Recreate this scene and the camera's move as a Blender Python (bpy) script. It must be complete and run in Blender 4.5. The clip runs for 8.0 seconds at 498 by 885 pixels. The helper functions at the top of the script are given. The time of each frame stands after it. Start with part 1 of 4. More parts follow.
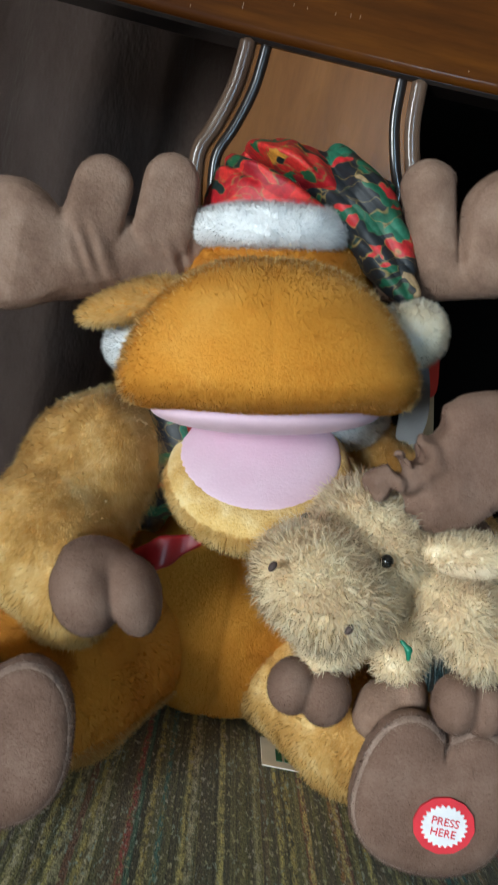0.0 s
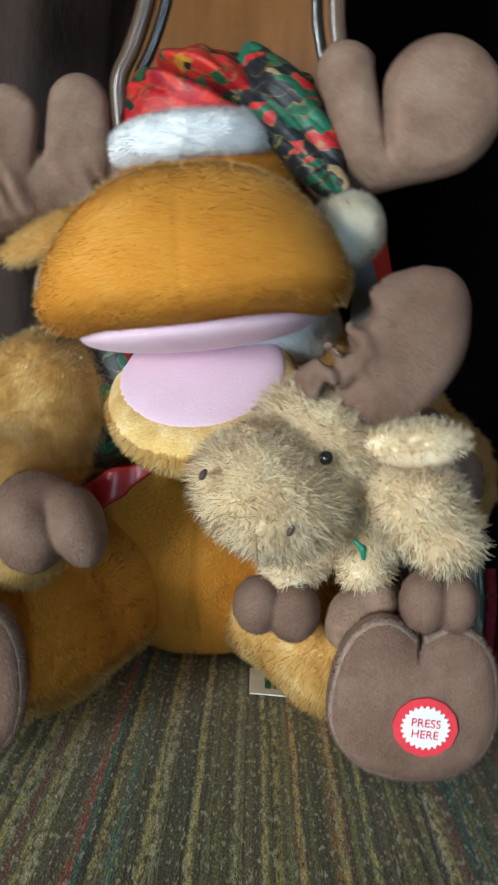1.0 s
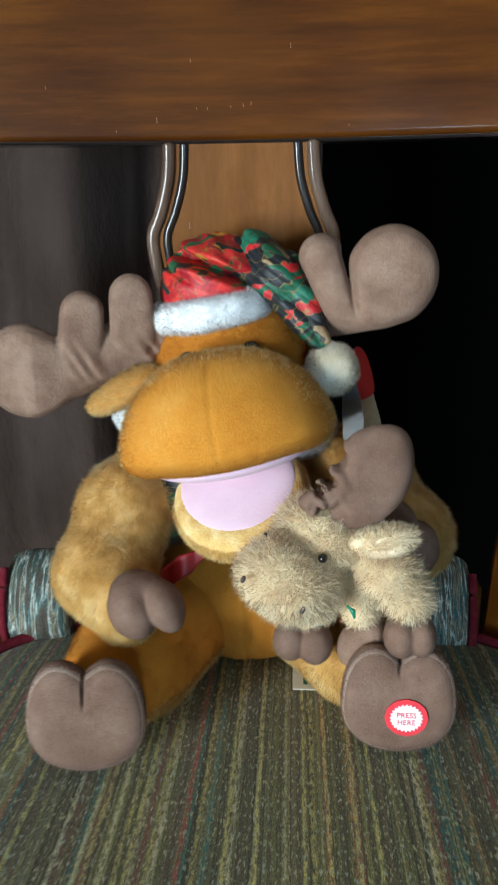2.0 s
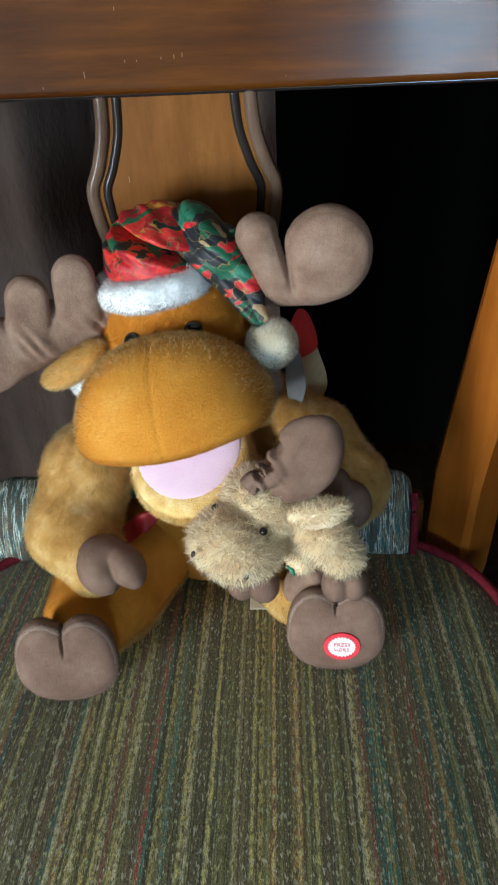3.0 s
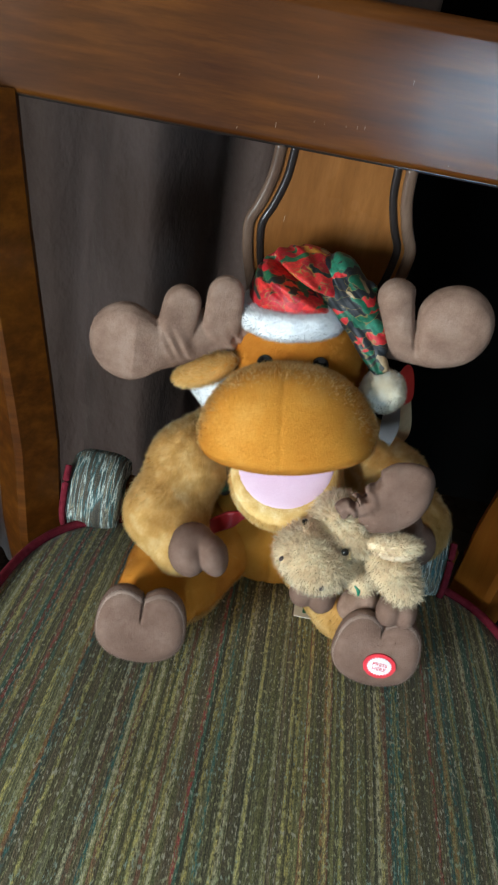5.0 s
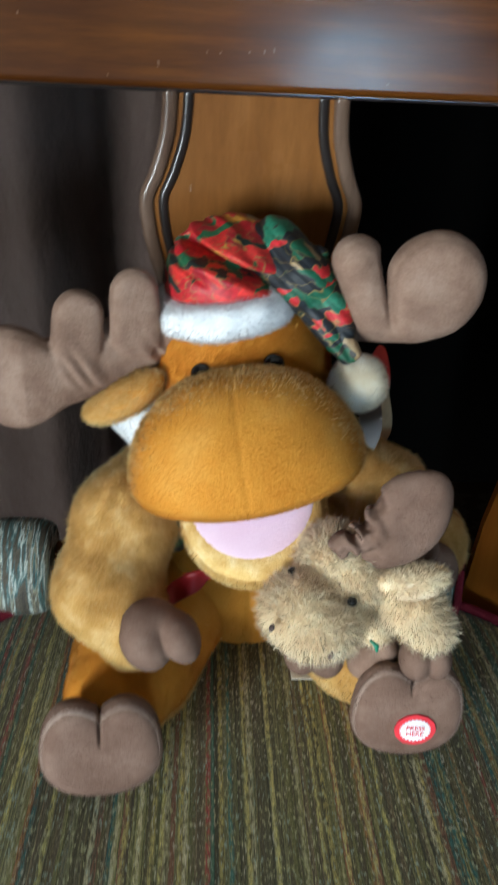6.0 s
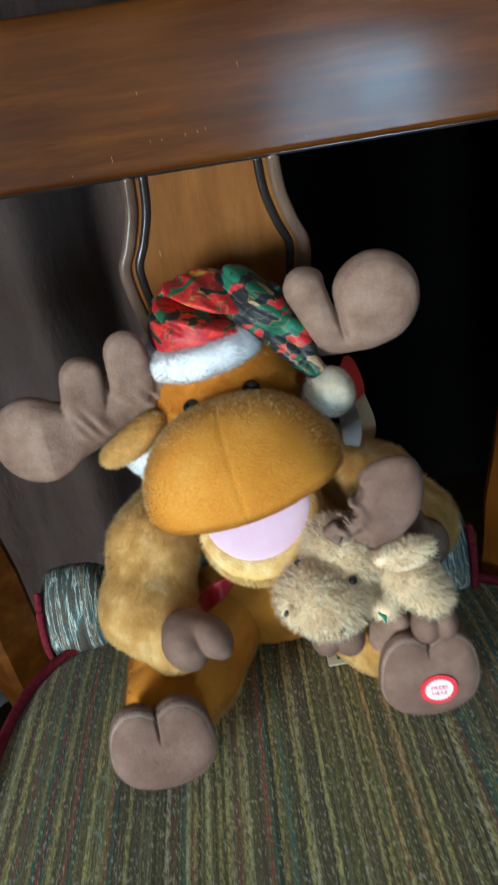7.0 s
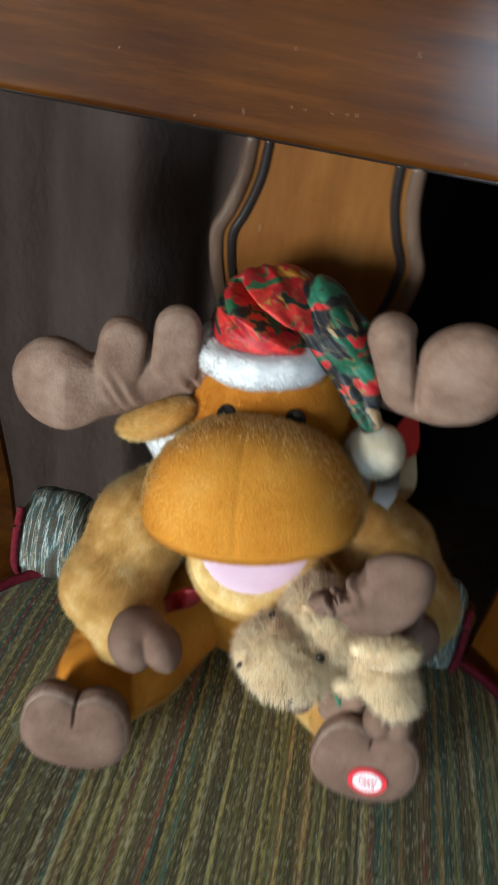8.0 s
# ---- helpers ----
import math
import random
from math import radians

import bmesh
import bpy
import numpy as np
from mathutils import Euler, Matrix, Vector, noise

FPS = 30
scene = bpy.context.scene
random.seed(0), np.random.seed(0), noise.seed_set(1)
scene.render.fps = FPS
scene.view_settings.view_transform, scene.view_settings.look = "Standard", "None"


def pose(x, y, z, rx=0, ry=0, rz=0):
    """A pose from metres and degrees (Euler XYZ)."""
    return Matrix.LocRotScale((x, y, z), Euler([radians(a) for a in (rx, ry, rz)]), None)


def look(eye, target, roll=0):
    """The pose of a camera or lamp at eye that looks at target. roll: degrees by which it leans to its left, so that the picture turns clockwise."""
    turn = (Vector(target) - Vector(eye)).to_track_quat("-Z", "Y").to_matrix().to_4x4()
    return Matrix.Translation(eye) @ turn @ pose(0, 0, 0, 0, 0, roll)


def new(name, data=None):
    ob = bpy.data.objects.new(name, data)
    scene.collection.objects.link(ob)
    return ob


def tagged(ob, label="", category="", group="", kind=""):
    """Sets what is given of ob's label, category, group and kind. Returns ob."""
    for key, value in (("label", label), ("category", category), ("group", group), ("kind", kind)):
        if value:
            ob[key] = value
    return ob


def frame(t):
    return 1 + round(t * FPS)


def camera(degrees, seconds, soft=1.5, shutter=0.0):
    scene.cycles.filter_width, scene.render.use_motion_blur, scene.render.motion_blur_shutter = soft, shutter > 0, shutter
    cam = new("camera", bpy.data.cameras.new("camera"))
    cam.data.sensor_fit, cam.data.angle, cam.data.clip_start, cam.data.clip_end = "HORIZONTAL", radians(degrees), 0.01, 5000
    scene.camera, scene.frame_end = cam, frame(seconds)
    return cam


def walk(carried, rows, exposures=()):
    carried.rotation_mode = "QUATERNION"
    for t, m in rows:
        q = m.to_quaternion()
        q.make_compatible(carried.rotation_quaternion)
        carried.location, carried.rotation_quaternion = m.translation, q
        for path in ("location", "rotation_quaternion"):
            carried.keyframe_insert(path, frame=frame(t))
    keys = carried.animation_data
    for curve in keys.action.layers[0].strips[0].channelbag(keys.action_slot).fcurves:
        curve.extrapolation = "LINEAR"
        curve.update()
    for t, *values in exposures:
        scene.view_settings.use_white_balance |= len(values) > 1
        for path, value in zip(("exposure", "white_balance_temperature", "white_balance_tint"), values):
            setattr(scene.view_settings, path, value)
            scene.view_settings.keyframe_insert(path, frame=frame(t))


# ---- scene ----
cam = camera(37.0, 8.0, soft=2.0, shutter=0.5)
PATH = [
    (0, (0.034, 0.025, 0.735), (0.13, 2.007, 0.48), 12.7),
    (0.5, (0.049, 0.028, 0.715), (0.154, 2.006, 0.44), 12.0),
    (1, (0.093, 0.036, 0.708), (0.107, 2.008, 0.372), 5.4),
    (1.2, (0.126, 0.014, 0.716), (0.014, 1.984, 0.388), 0.2),
    (2.3, (0.107, -0.131, 0.939), (-0.002, 1.733, 0.221), -1.1),
    (2.5, (0.119, -0.126, 0.967), (0.02, 1.689, 0.133), -1.5),
    (3, (0.152, -0.1, 1.022), (0.058, 1.616, -0.001), -2.8),
    (3.5, (0.133, -0.117, 1.031), (0.019, 1.575, -0.03), -1.6),
    (4, (0.11, -0.167, 1.042), (0.017, 1.539, 0.004), 6.3),
    (4.2, (0.085, -0.187, 1.043), (-0.012, 1.536, 0.031), 10.2),
    (5.3, (0.039, -0.156, 1.073), (0.024, 1.575, 0.071), 9.8),
    (5.5, (0.045, -0.124, 1.06), (0.047, 1.596, 0.039), 6.9),
    (6, (0.026, -0.014, 0.994), (0.148, 1.735, 0.032), 2.9),
    (6.5, (0.045, -0.004, 1.014), (0.167, 1.813, 0.188), -3.8),
    (7, (0.07, -0.099, 1.02), (0.062, 1.699, 0.144), -9.2),
    (7.5, (0.089, -0.107, 1.066), (0.062, 1.611, 0.042), 0.0),
    (8, (0.083, -0.001, 1.071), (-0.047, 1.674, -0.013), 10.0),
]
walk(cam, [(t, look(eye, target, roll)) for t, eye, target, roll in PATH], exposures=((0.0, -0.36, 6300, 8), (1.2, -0.12, 6200, 7), (2.3, 0.08, 6050, 5), (3.2, 0.07, 6200, 8), (4.2, 0.05, 6500, 11), (5.3, 0.0, 6100, 7), (6.5, 0.0, 6150, 8), (7.0, 0.04, 5900, 6), (7.5, 0.04, 6200, 8), (8.0, 0.0, 6450, 10)))


# ---- world, light ----
world = bpy.data.worlds.new("world")
scene.world = world
world.use_nodes = True
sky = world.node_tree.nodes.new("ShaderNodeTexSky")
sky.sky_type, sky.sun_disc = "NISHITA", False
sky.sun_elevation, sky.sun_rotation = radians(35), radians(200)
world.node_tree.links.new(sky.outputs[0], world.node_tree.nodes["Background"].inputs[0])
world.node_tree.nodes["Background"].inputs[1].default_value = 0.12

# daylight in the openings of the two windows
LEFT_X, FRONT_Y = -1.15, -1.9
SIDE_Y, SIDE_Z = (-1.87, -0.97), (0.2, 1.2)
WIN_X, WIN_Z = (0.28, 0.7), (0.5, 1.0)


def daylight(eye, target, wide, high, watts, tint):
    day = bpy.data.lights.new("daylight", "AREA")
    day.shape, day.size, day.size_y = "RECTANGLE", wide, high
    day.energy, day.color = watts, tint
    new("window_daylight", day).matrix_world = look(eye, target)


daylight((LEFT_X - 0.06, sum(SIDE_Y) / 2, sum(SIDE_Z) / 2), (3, sum(SIDE_Y) / 2, sum(SIDE_Z) / 2), SIDE_Y[1] - SIDE_Y[0], SIDE_Z[1] - SIDE_Z[0], 168.0, (0.9, 0.985, 1.0))
daylight((sum(WIN_X) / 2, FRONT_Y - 0.06, sum(WIN_Z) / 2), (sum(WIN_X) / 2, 3, sum(WIN_Z) / 2), WIN_X[1] - WIN_X[0], WIN_Z[1] - WIN_Z[0], 25.0, (0.5, 0.77, 1.0))


# ---- materials ----
def mat(name):
    m = bpy.data.materials.new(name)
    m.use_nodes = True
    t = m.node_tree
    return m, t, t.nodes["Principled BSDF"]


def node(t, kind, **values):
    n = t.nodes.new(kind)
    for key, value in values.items():
        if key in n.inputs:
            n.inputs[key].default_value = value
        else:
            setattr(n, key, value)
    return n


def ramp(t, fac, stops, mode="LINEAR"):
    r = t.nodes.new("ShaderNodeValToRGB")
    r.color_ramp.interpolation = mode
    e = r.color_ramp.elements
    while len(e) < len(stops):
        e.new(0.5)
    for el, (pos, col) in zip(e, stops):
        el.position, el.color = pos, (*col, 1)
    t.links.new(fac, r.inputs[0])
    return r.outputs[0]


def coords(t, scale=(1, 1, 1), rot=(0, 0, 0)):
    g = t.nodes.new("ShaderNodeNewGeometry")
    m = t.nodes.new("ShaderNodeMapping")
    m.inputs["Scale"].default_value = scale
    m.inputs["Rotation"].default_value = [radians(a) for a in rot]
    t.links.new(g.outputs["Position"], m.inputs[0])
    return m.outputs[0]


def noise_of(t, vec, scale, detail=3.0, rough=0.6):
    n = node(t, "ShaderNodeTexNoise", Scale=scale, Detail=detail, Roughness=rough)
    t.links.new(vec, n.inputs["Vector"])
    return n.outputs["Fac"]


def mix(t, fac, a, b, mode="MIX"):
    m = t.nodes.new("ShaderNodeMix")
    m.data_type, m.blend_type = "RGBA", mode
    for sock, v in ((m.inputs[0], fac), (m.inputs[6], a), (m.inputs[7], b)):
        if isinstance(v, (float, int)):
            sock.default_value = v
        elif isinstance(v, tuple):
            sock.default_value = (*v, 1)
        else:
            t.links.new(v, sock)
    return m.outputs[2]


def bump(t, b, height, strength, dist):
    n = node(t, "ShaderNodeBump", Strength=strength, Distance=dist)
    t.links.new(height, n.inputs["Height"])
    t.links.new(n.outputs[0], b.inputs["Normal"])


def plush(name, dark, mid, light, rough=0.9, sheen=0.4, relief=0.4, patch=28, grain=900, thin=0.45, tone=0.3, spread=0.2):
    """Pile fabric, as backing cloth and thin fibres that let light through. Every fibre has its own tone, over broad brushed patches."""
    made = []
    for kind in ("backing", "fibre"):
        m, t, b = mat(name + "_" + kind)
        v = coords(t)
        broad = noise_of(t, v, patch, 3)
        fine = noise_of(t, v, grain, 2)
        g = t.nodes.new("ShaderNodeNewGeometry")
        c = ramp(t, broad, [(0.52 - spread, dark), (0.52, mid), (0.52 + spread, light)])
        if kind == "fibre":
            c = mix(t, tone, c, ramp(t, g.outputs["Random Per Island"], [(0.0, tuple(0.8 * x for x in mid)), (0.5, mid), (1.0, tuple(min(0.95, 1.1 * x) for x in light))]))
        else:
            c = mix(t, 0.25, c, ramp(t, fine, [(0.3, dark), (0.7, light)]))
        t.links.new(c, b.inputs["Base Color"])
        b.inputs["Roughness"].default_value = rough
        b.inputs["Specular IOR Level"].default_value = 0.12
        b.inputs["Sheen Weight"].default_value = sheen
        b.inputs["Sheen Roughness"].default_value = 0.4
        b.inputs["Sheen Tint"].default_value = (*[min(1, 1.4 * x + 0.1) for x in light], 1)
        if kind == "fibre":
            tr = t.nodes.new("ShaderNodeBsdfTranslucent")
            t.links.new(c, tr.inputs[0])
            ms = t.nodes.new("ShaderNodeMixShader")
            ms.inputs[0].default_value = thin
            t.links.new(b.outputs[0], ms.inputs[1])
            t.links.new(tr.outputs[0], ms.inputs[2])
            t.links.new(ms.outputs[0], t.nodes["Material Output"].inputs[0])
        else:
            bump(t, b, noise_of(t, v, grain * 0.6, 3), relief, 0.0015)
        made.append(m)
    return made


GOLD = plush("golden_velour", (0.54, 0.217, 0.022), (0.64, 0.283, 0.036), (0.73, 0.38, 0.08), relief=0.3, patch=16, tone=0.4, sheen=0.5, thin=0.55)
GOLD_FUR = plush("golden_fur", (0.56, 0.29, 0.06), (0.75, 0.49, 0.17), (0.93, 0.77, 0.43), patch=48, relief=0.7)
TAUPE = plush("taupe_velour", (0.19, 0.11, 0.076), (0.275, 0.17, 0.122), (0.38, 0.255, 0.19), sheen=0.35, relief=0.4, patch=34, grain=700, tone=0.15, spread=0.17)
TAUPE_DARK = plush("brown_velour", (0.09, 0.052, 0.038), (0.125, 0.075, 0.057), (0.17, 0.108, 0.085), sheen=0.2)
FOOT = plush("taupe_sole_velour", (0.15, 0.085, 0.06), (0.2, 0.119, 0.087), (0.27, 0.175, 0.132), sheen=0.35, patch=30, relief=0.3, tone=0.15, spread=0.2)
EDGE = plush("pale_pile_edge", (0.24, 0.16, 0.125), (0.34, 0.235, 0.185), (0.46, 0.34, 0.28), sheen=0.5)
PINK = plush("pink_felt", (0.7, 0.48, 0.58), (0.78, 0.56, 0.66), (0.83, 0.63, 0.72), sheen=0.2, relief=0.15, patch=18)
WHITE = plush("white_pile", (0.86, 0.87, 0.88), (0.91, 0.91, 0.91), (0.94, 0.94, 0.93), relief=0.6, patch=90, grain=500, thin=0.3, tone=0.1)
CREAM = plush("cream_pile", (0.8, 0.69, 0.5), (0.89, 0.81, 0.65), (0.95, 0.92, 0.84), relief=0.6, patch=60, thin=0.3, tone=0.1)
SHAG = plush("shaggy_cream_pile", (0.8, 0.62, 0.41), (0.9, 0.76, 0.54), (0.96, 0.88, 0.7), sheen=0.3, patch=70, relief=0.6, thin=0.5, tone=0.35)
SHAG_BROWN = plush("shaggy_tan_pile", (0.62, 0.45, 0.28), (0.74, 0.57, 0.38), (0.85, 0.71, 0.52), sheen=0.3, patch=60, thin=0.5)


def simple(name, col, rough=0.5, metal=0.0, vary=0.12, scale=60, coat=0.0, spec=0.5):
    m, t, b = mat(name)
    f = noise_of(t, coords(t), scale, 4)
    t.links.new(ramp(t, f, [(0.25, tuple(x * (1 - vary) for x in col)), (0.75, tuple(min(1, x * (1 + vary)) for x in col))]), b.inputs["Base Color"])
    b.inputs["Roughness"].default_value, b.inputs["Metallic"].default_value = rough, metal
    b.inputs["Coat Weight"].default_value = coat
    b.inputs["Specular IOR Level"].default_value = spec
    return m


EYE_BLACK = simple("black_plastic", (0.012, 0.011, 0.01), 0.12)
THREAD = simple("dark_thread", (0.07, 0.045, 0.04), 0.7)
RED_SATIN = simple("red_satin", (0.3, 0.01, 0.014), 0.4, vary=0.25)
BADGE_RED = simple("badge_red", (0.72, 0.035, 0.05), 0.5)
BADGE_WHITE = simple("badge_white", (0.85, 0.84, 0.86), 0.55)
CARD_CREAM = simple("cream_card", (0.42, 0.32, 0.19), 0.45, vary=0.2)
CARD_GREY = simple("grey_card", (0.13, 0.135, 0.145), 0.3)
CARD_RED = simple("red_print", (0.45, 0.02, 0.02), 0.4)
PALE_WOOD = simple("bare_scratch", (0.3, 0.19, 0.12), 0.6)
TAG_WHITE = simple("white_ribbon", (0.8, 0.74, 0.62), 0.6)
TAG_GREEN = simple("green_print", (0.02, 0.12, 0.06), 0.6)
TEAL = simple("green_ribbon", (0.01, 0.2, 0.11), 0.4)
PIPING_RED = plush("red_piping_cord", (0.12, 0.009, 0.016), (0.18, 0.015, 0.026), (0.25, 0.03, 0.045), sheen=0.1, relief=0.5, patch=120, grain=1200)[0]


def wood(name, dark, mid, light, axis, coat=0.7, rough=0.32, coat_rough=0.12, fine=0.25):
    m, t, b = mat(name)
    sc = {"x": (1.2, 14, 14), "z": (14, 14, 1.2), "y": (14, 1.2, 14)}[axis]
    v = coords(t, sc)
    n1 = noise_of(t, v, 4.0, 6, 0.65)
    n2 = noise_of(t, coords(t), 5, 2)
    sc2 = tuple(s * 7 for s in sc)
    n3 = noise_of(t, coords(t, sc2), 6.0, 3)
    c = ramp(t, n1, [(0.3, dark), (0.5, mid), (0.7, light)])
    c = mix(t, 0.35, c, ramp(t, n2, [(0.3, dark), (0.7, light)]))
    c = mix(t, fine, c, ramp(t, n3, [(0.35, tuple(0.55 * x for x in dark)), (0.6, mid)]))
    t.links.new(c, b.inputs["Base Color"])
    b.inputs["Roughness"].default_value = rough
    b.inputs["Coat Weight"].default_value, b.inputs["Coat Roughness"].default_value = coat, coat_rough
    b.inputs["Specular IOR Level"].default_value = 0.1
    r = ramp(t, noise_of(t, coords(t), 9, 4), [(0.3, (coat_rough * 0.7,) * 3), (0.75, (coat_rough * 1.5,) * 3)])
    t.links.new(r, b.inputs["Coat Roughness"])
    bump(t, b, noise_of(t, coords(t, tuple(0.6 * s for s in sc)), 3.0, 4), 0.07, 0.002)
    return m


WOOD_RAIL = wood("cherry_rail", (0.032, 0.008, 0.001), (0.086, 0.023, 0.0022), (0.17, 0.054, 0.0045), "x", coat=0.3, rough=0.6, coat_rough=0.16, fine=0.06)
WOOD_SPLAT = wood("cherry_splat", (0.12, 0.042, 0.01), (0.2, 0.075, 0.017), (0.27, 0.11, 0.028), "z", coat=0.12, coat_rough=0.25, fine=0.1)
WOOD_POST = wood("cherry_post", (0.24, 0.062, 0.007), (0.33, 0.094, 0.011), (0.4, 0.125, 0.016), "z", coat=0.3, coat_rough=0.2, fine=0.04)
# greyer than the splat: the edge's highlight is mixed into this colour
WOOD_EDGE = wood("grey_highlight_bead", (0.06, 0.032, 0.02), (0.12, 0.07, 0.046), (0.2, 0.13, 0.09), "z", coat=0.6, coat_rough=0.18, fine=0.15)
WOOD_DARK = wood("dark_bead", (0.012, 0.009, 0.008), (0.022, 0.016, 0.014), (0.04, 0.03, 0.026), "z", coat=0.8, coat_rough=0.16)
WOOD_FLOOR = wood("floor_boards", (0.014, 0.008, 0.005), (0.024, 0.013, 0.007), (0.036, 0.02, 0.01), "y", coat=0.3, coat_rough=0.25)


def seat_cloth(name):
    """Woven stripes that run from front to back, with slubs of bright yarn."""
    m, t, b = mat(name)
    g = t.nodes.new("ShaderNodeNewGeometry")
    sep = t.nodes.new("ShaderNodeSeparateXYZ")
    t.links.new(g.outputs["Position"], sep.inputs[0])
    wob = noise_of(t, coords(t, (1, 0.5, 1)), 60, 3)
    wobble = node(t, "ShaderNodeMath", operation="MULTIPLY_ADD")
    t.links.new(wob, wobble.inputs[0])
    wobble.inputs[1].default_value = 0.0028
    t.links.new(sep.outputs[0], wobble.inputs[2])

    def stripes(scale):
        n = node(t, "ShaderNodeTexWhiteNoise", noise_dimensions="1D")
        mul = node(t, "ShaderNodeMath", operation="MULTIPLY")
        t.links.new(wobble.outputs[0], mul.inputs[0])
        mul.inputs[1].default_value = scale
        fl = node(t, "ShaderNodeMath", operation="FLOOR")
        t.links.new(mul.outputs[0], fl.inputs[0])
        t.links.new(fl.outputs[0], n.inputs["W"])
        return n.outputs["Value"]

    ground = ramp(t, stripes(270), [
        (0.0, (0.117, 0.102, 0.048)), (0.16, (0.173, 0.165, 0.064)), (0.3, (0.091, 0.085, 0.046)), (0.44, (0.208, 0.194, 0.078)), (0.55, (0.147, 0.117, 0.067)),
        (0.66, (0.072, 0.140, 0.095)), (0.74, (0.189, 0.180, 0.084)), (0.85, (0.189, 0.098, 0.056)), (0.91, (0.160, 0.156, 0.067)), (0.96, (0.056, 0.085, 0.057))], "CONSTANT")
    fine = ramp(t, stripes(950), [(0.0, (0.6, 0.6, 0.6)), (0.5, (1.0, 1.0, 0.98)), (1.0, (1.5, 1.45, 1.35))])
    c = mix(t, 1.0, ground, fine, "MULTIPLY")
    # chenille yarns laid in at uneven steps, each broken into knots along its length
    slub = noise_of(t, coords(t, (420, 130, 130)), 1.0, 2, 0.7)
    broken = ramp(t, slub, [(0.4, (0.08, 0.08, 0.08)), (0.56, (0.85, 0.85, 0.85))])
    for pitch, shift, wide, hues in (
            (97, 0.0, 0.2, [(0.0, (0.527, 0.439, 0.140)), (0.2, (0.035, 0.150, 0.140)), (0.36, (0.105, 0.088, 0.053)), (0.58, (0.456, 0.421, 0.228)), (0.7, (0.351, 0.070, 0.053)), (0.8, (0.158, 0.123, 0.062)), (0.92, (0.632, 0.544, 0.193))]),
            (58, 0.37, 0.09, [(0.0, (0.632, 0.579, 0.351)), (0.2, (0.088, 0.078, 0.053)), (0.42, (0.386, 0.193, 0.062)), (0.54, (0.632, 0.562, 0.193)), (0.7, (0.053, 0.193, 0.176)), (0.84, (0.386, 0.088, 0.070)), (0.92, (0.105, 0.088, 0.053))])):
        mul = node(t, "ShaderNodeMath", operation="MULTIPLY_ADD")
        t.links.new(wobble.outputs[0], mul.inputs[0])
        mul.inputs[1].default_value, mul.inputs[2].default_value = pitch, shift
        cell = node(t, "ShaderNodeMath", operation="FLOOR")
        t.links.new(mul.outputs[0], cell.inputs[0])
        place = node(t, "ShaderNodeMath", operation="FRACT")
        t.links.new(mul.outputs[0], place.inputs[0])
        pick = node(t, "ShaderNodeTexWhiteNoise", noise_dimensions="1D")
        t.links.new(cell.outputs[0], pick.inputs["W"])
        yarn = ramp(t, place.outputs[0], [(0.4 - wide, (0, 0, 0)), (0.44 - wide / 2, (1, 1, 1)), (0.44 + wide / 2, (1, 1, 1)), (0.5 + wide, (0, 0, 0))])
        c = mix(t, mix(t, 1.0, yarn, broken, "MULTIPLY"), c, ramp(t, pick.outputs["Value"], hues, "CONSTANT"))
    wv = noise_of(t, coords(t, (900, 500, 500)), 1.0, 2)
    c = mix(t, 0.7, c, ramp(t, wv, [(0.3, (0.2, 0.2, 0.2)), (0.7, (1.7, 1.7, 1.7))]), "MULTIPLY")
    hue = noise_of(t, coords(t, (60, 25, 25)), 1.0, 1)
    knot = noise_of(t, coords(t, (470, 170, 170)), 1.0, 2, 0.6)
    c = mix(t, ramp(t, knot, [(0.56, (0, 0, 0)), (0.67, (0.75, 0.75, 0.75))]), c, ramp(t, hue, [(0.4, (0.4, 0.5, 0.4)), (0.5, (0.55, 0.52, 0.24)), (0.6, (0.6, 0.56, 0.42))]))
    c = mix(t, 0.4, c, ramp(t, noise_of(t, coords(t), 9, 3), [(0.3, (0.75, 0.75, 0.75)), (0.7, (1.3, 1.28, 1.2))]), "MULTIPLY")
    t.links.new(c, b.inputs["Base Color"])
    b.inputs["Roughness"].default_value = 0.85
    b.inputs["Specular IOR Level"].default_value = 0.25
    b.inputs["Sheen Weight"].default_value = 0.25
    bump(t, b, wv, 0.7, 0.0012)
    return m


SEAT = seat_cloth("striped_woven_cloth")


def pad_cloth(name):
    m, t, b = mat(name)
    n1 = noise_of(t, coords(t, (150, 14, 14)), 1.0, 3, 0.6)
    c = ramp(t, n1, [(0.28, (0.05, 0.04, 0.028)), (0.4, (0.09, 0.075, 0.05)), (0.46, (0.05, 0.13, 0.13)), (0.5, (0.6, 0.64, 0.56)), (0.54, (0.07, 0.06, 0.045)), (0.6, (0.3, 0.27, 0.18)), (0.64, (0.04, 0.14, 0.15)), (0.7, (0.07, 0.06, 0.045))])
    w = noise_of(t, coords(t, (600, 500, 500)), 1.0, 2)
    c = mix(t, 0.7, c, ramp(t, w, [(0.3, (0.3, 0.3, 0.3)), (0.7, (1.7, 1.7, 1.7))]), "MULTIPLY")
    t.links.new(c, b.inputs["Base Color"])
    b.inputs["Roughness"].default_value = 0.7
    bump(t, b, w, 0.8, 0.0015)
    return m


PAD = pad_cloth("striped_pad_cloth")


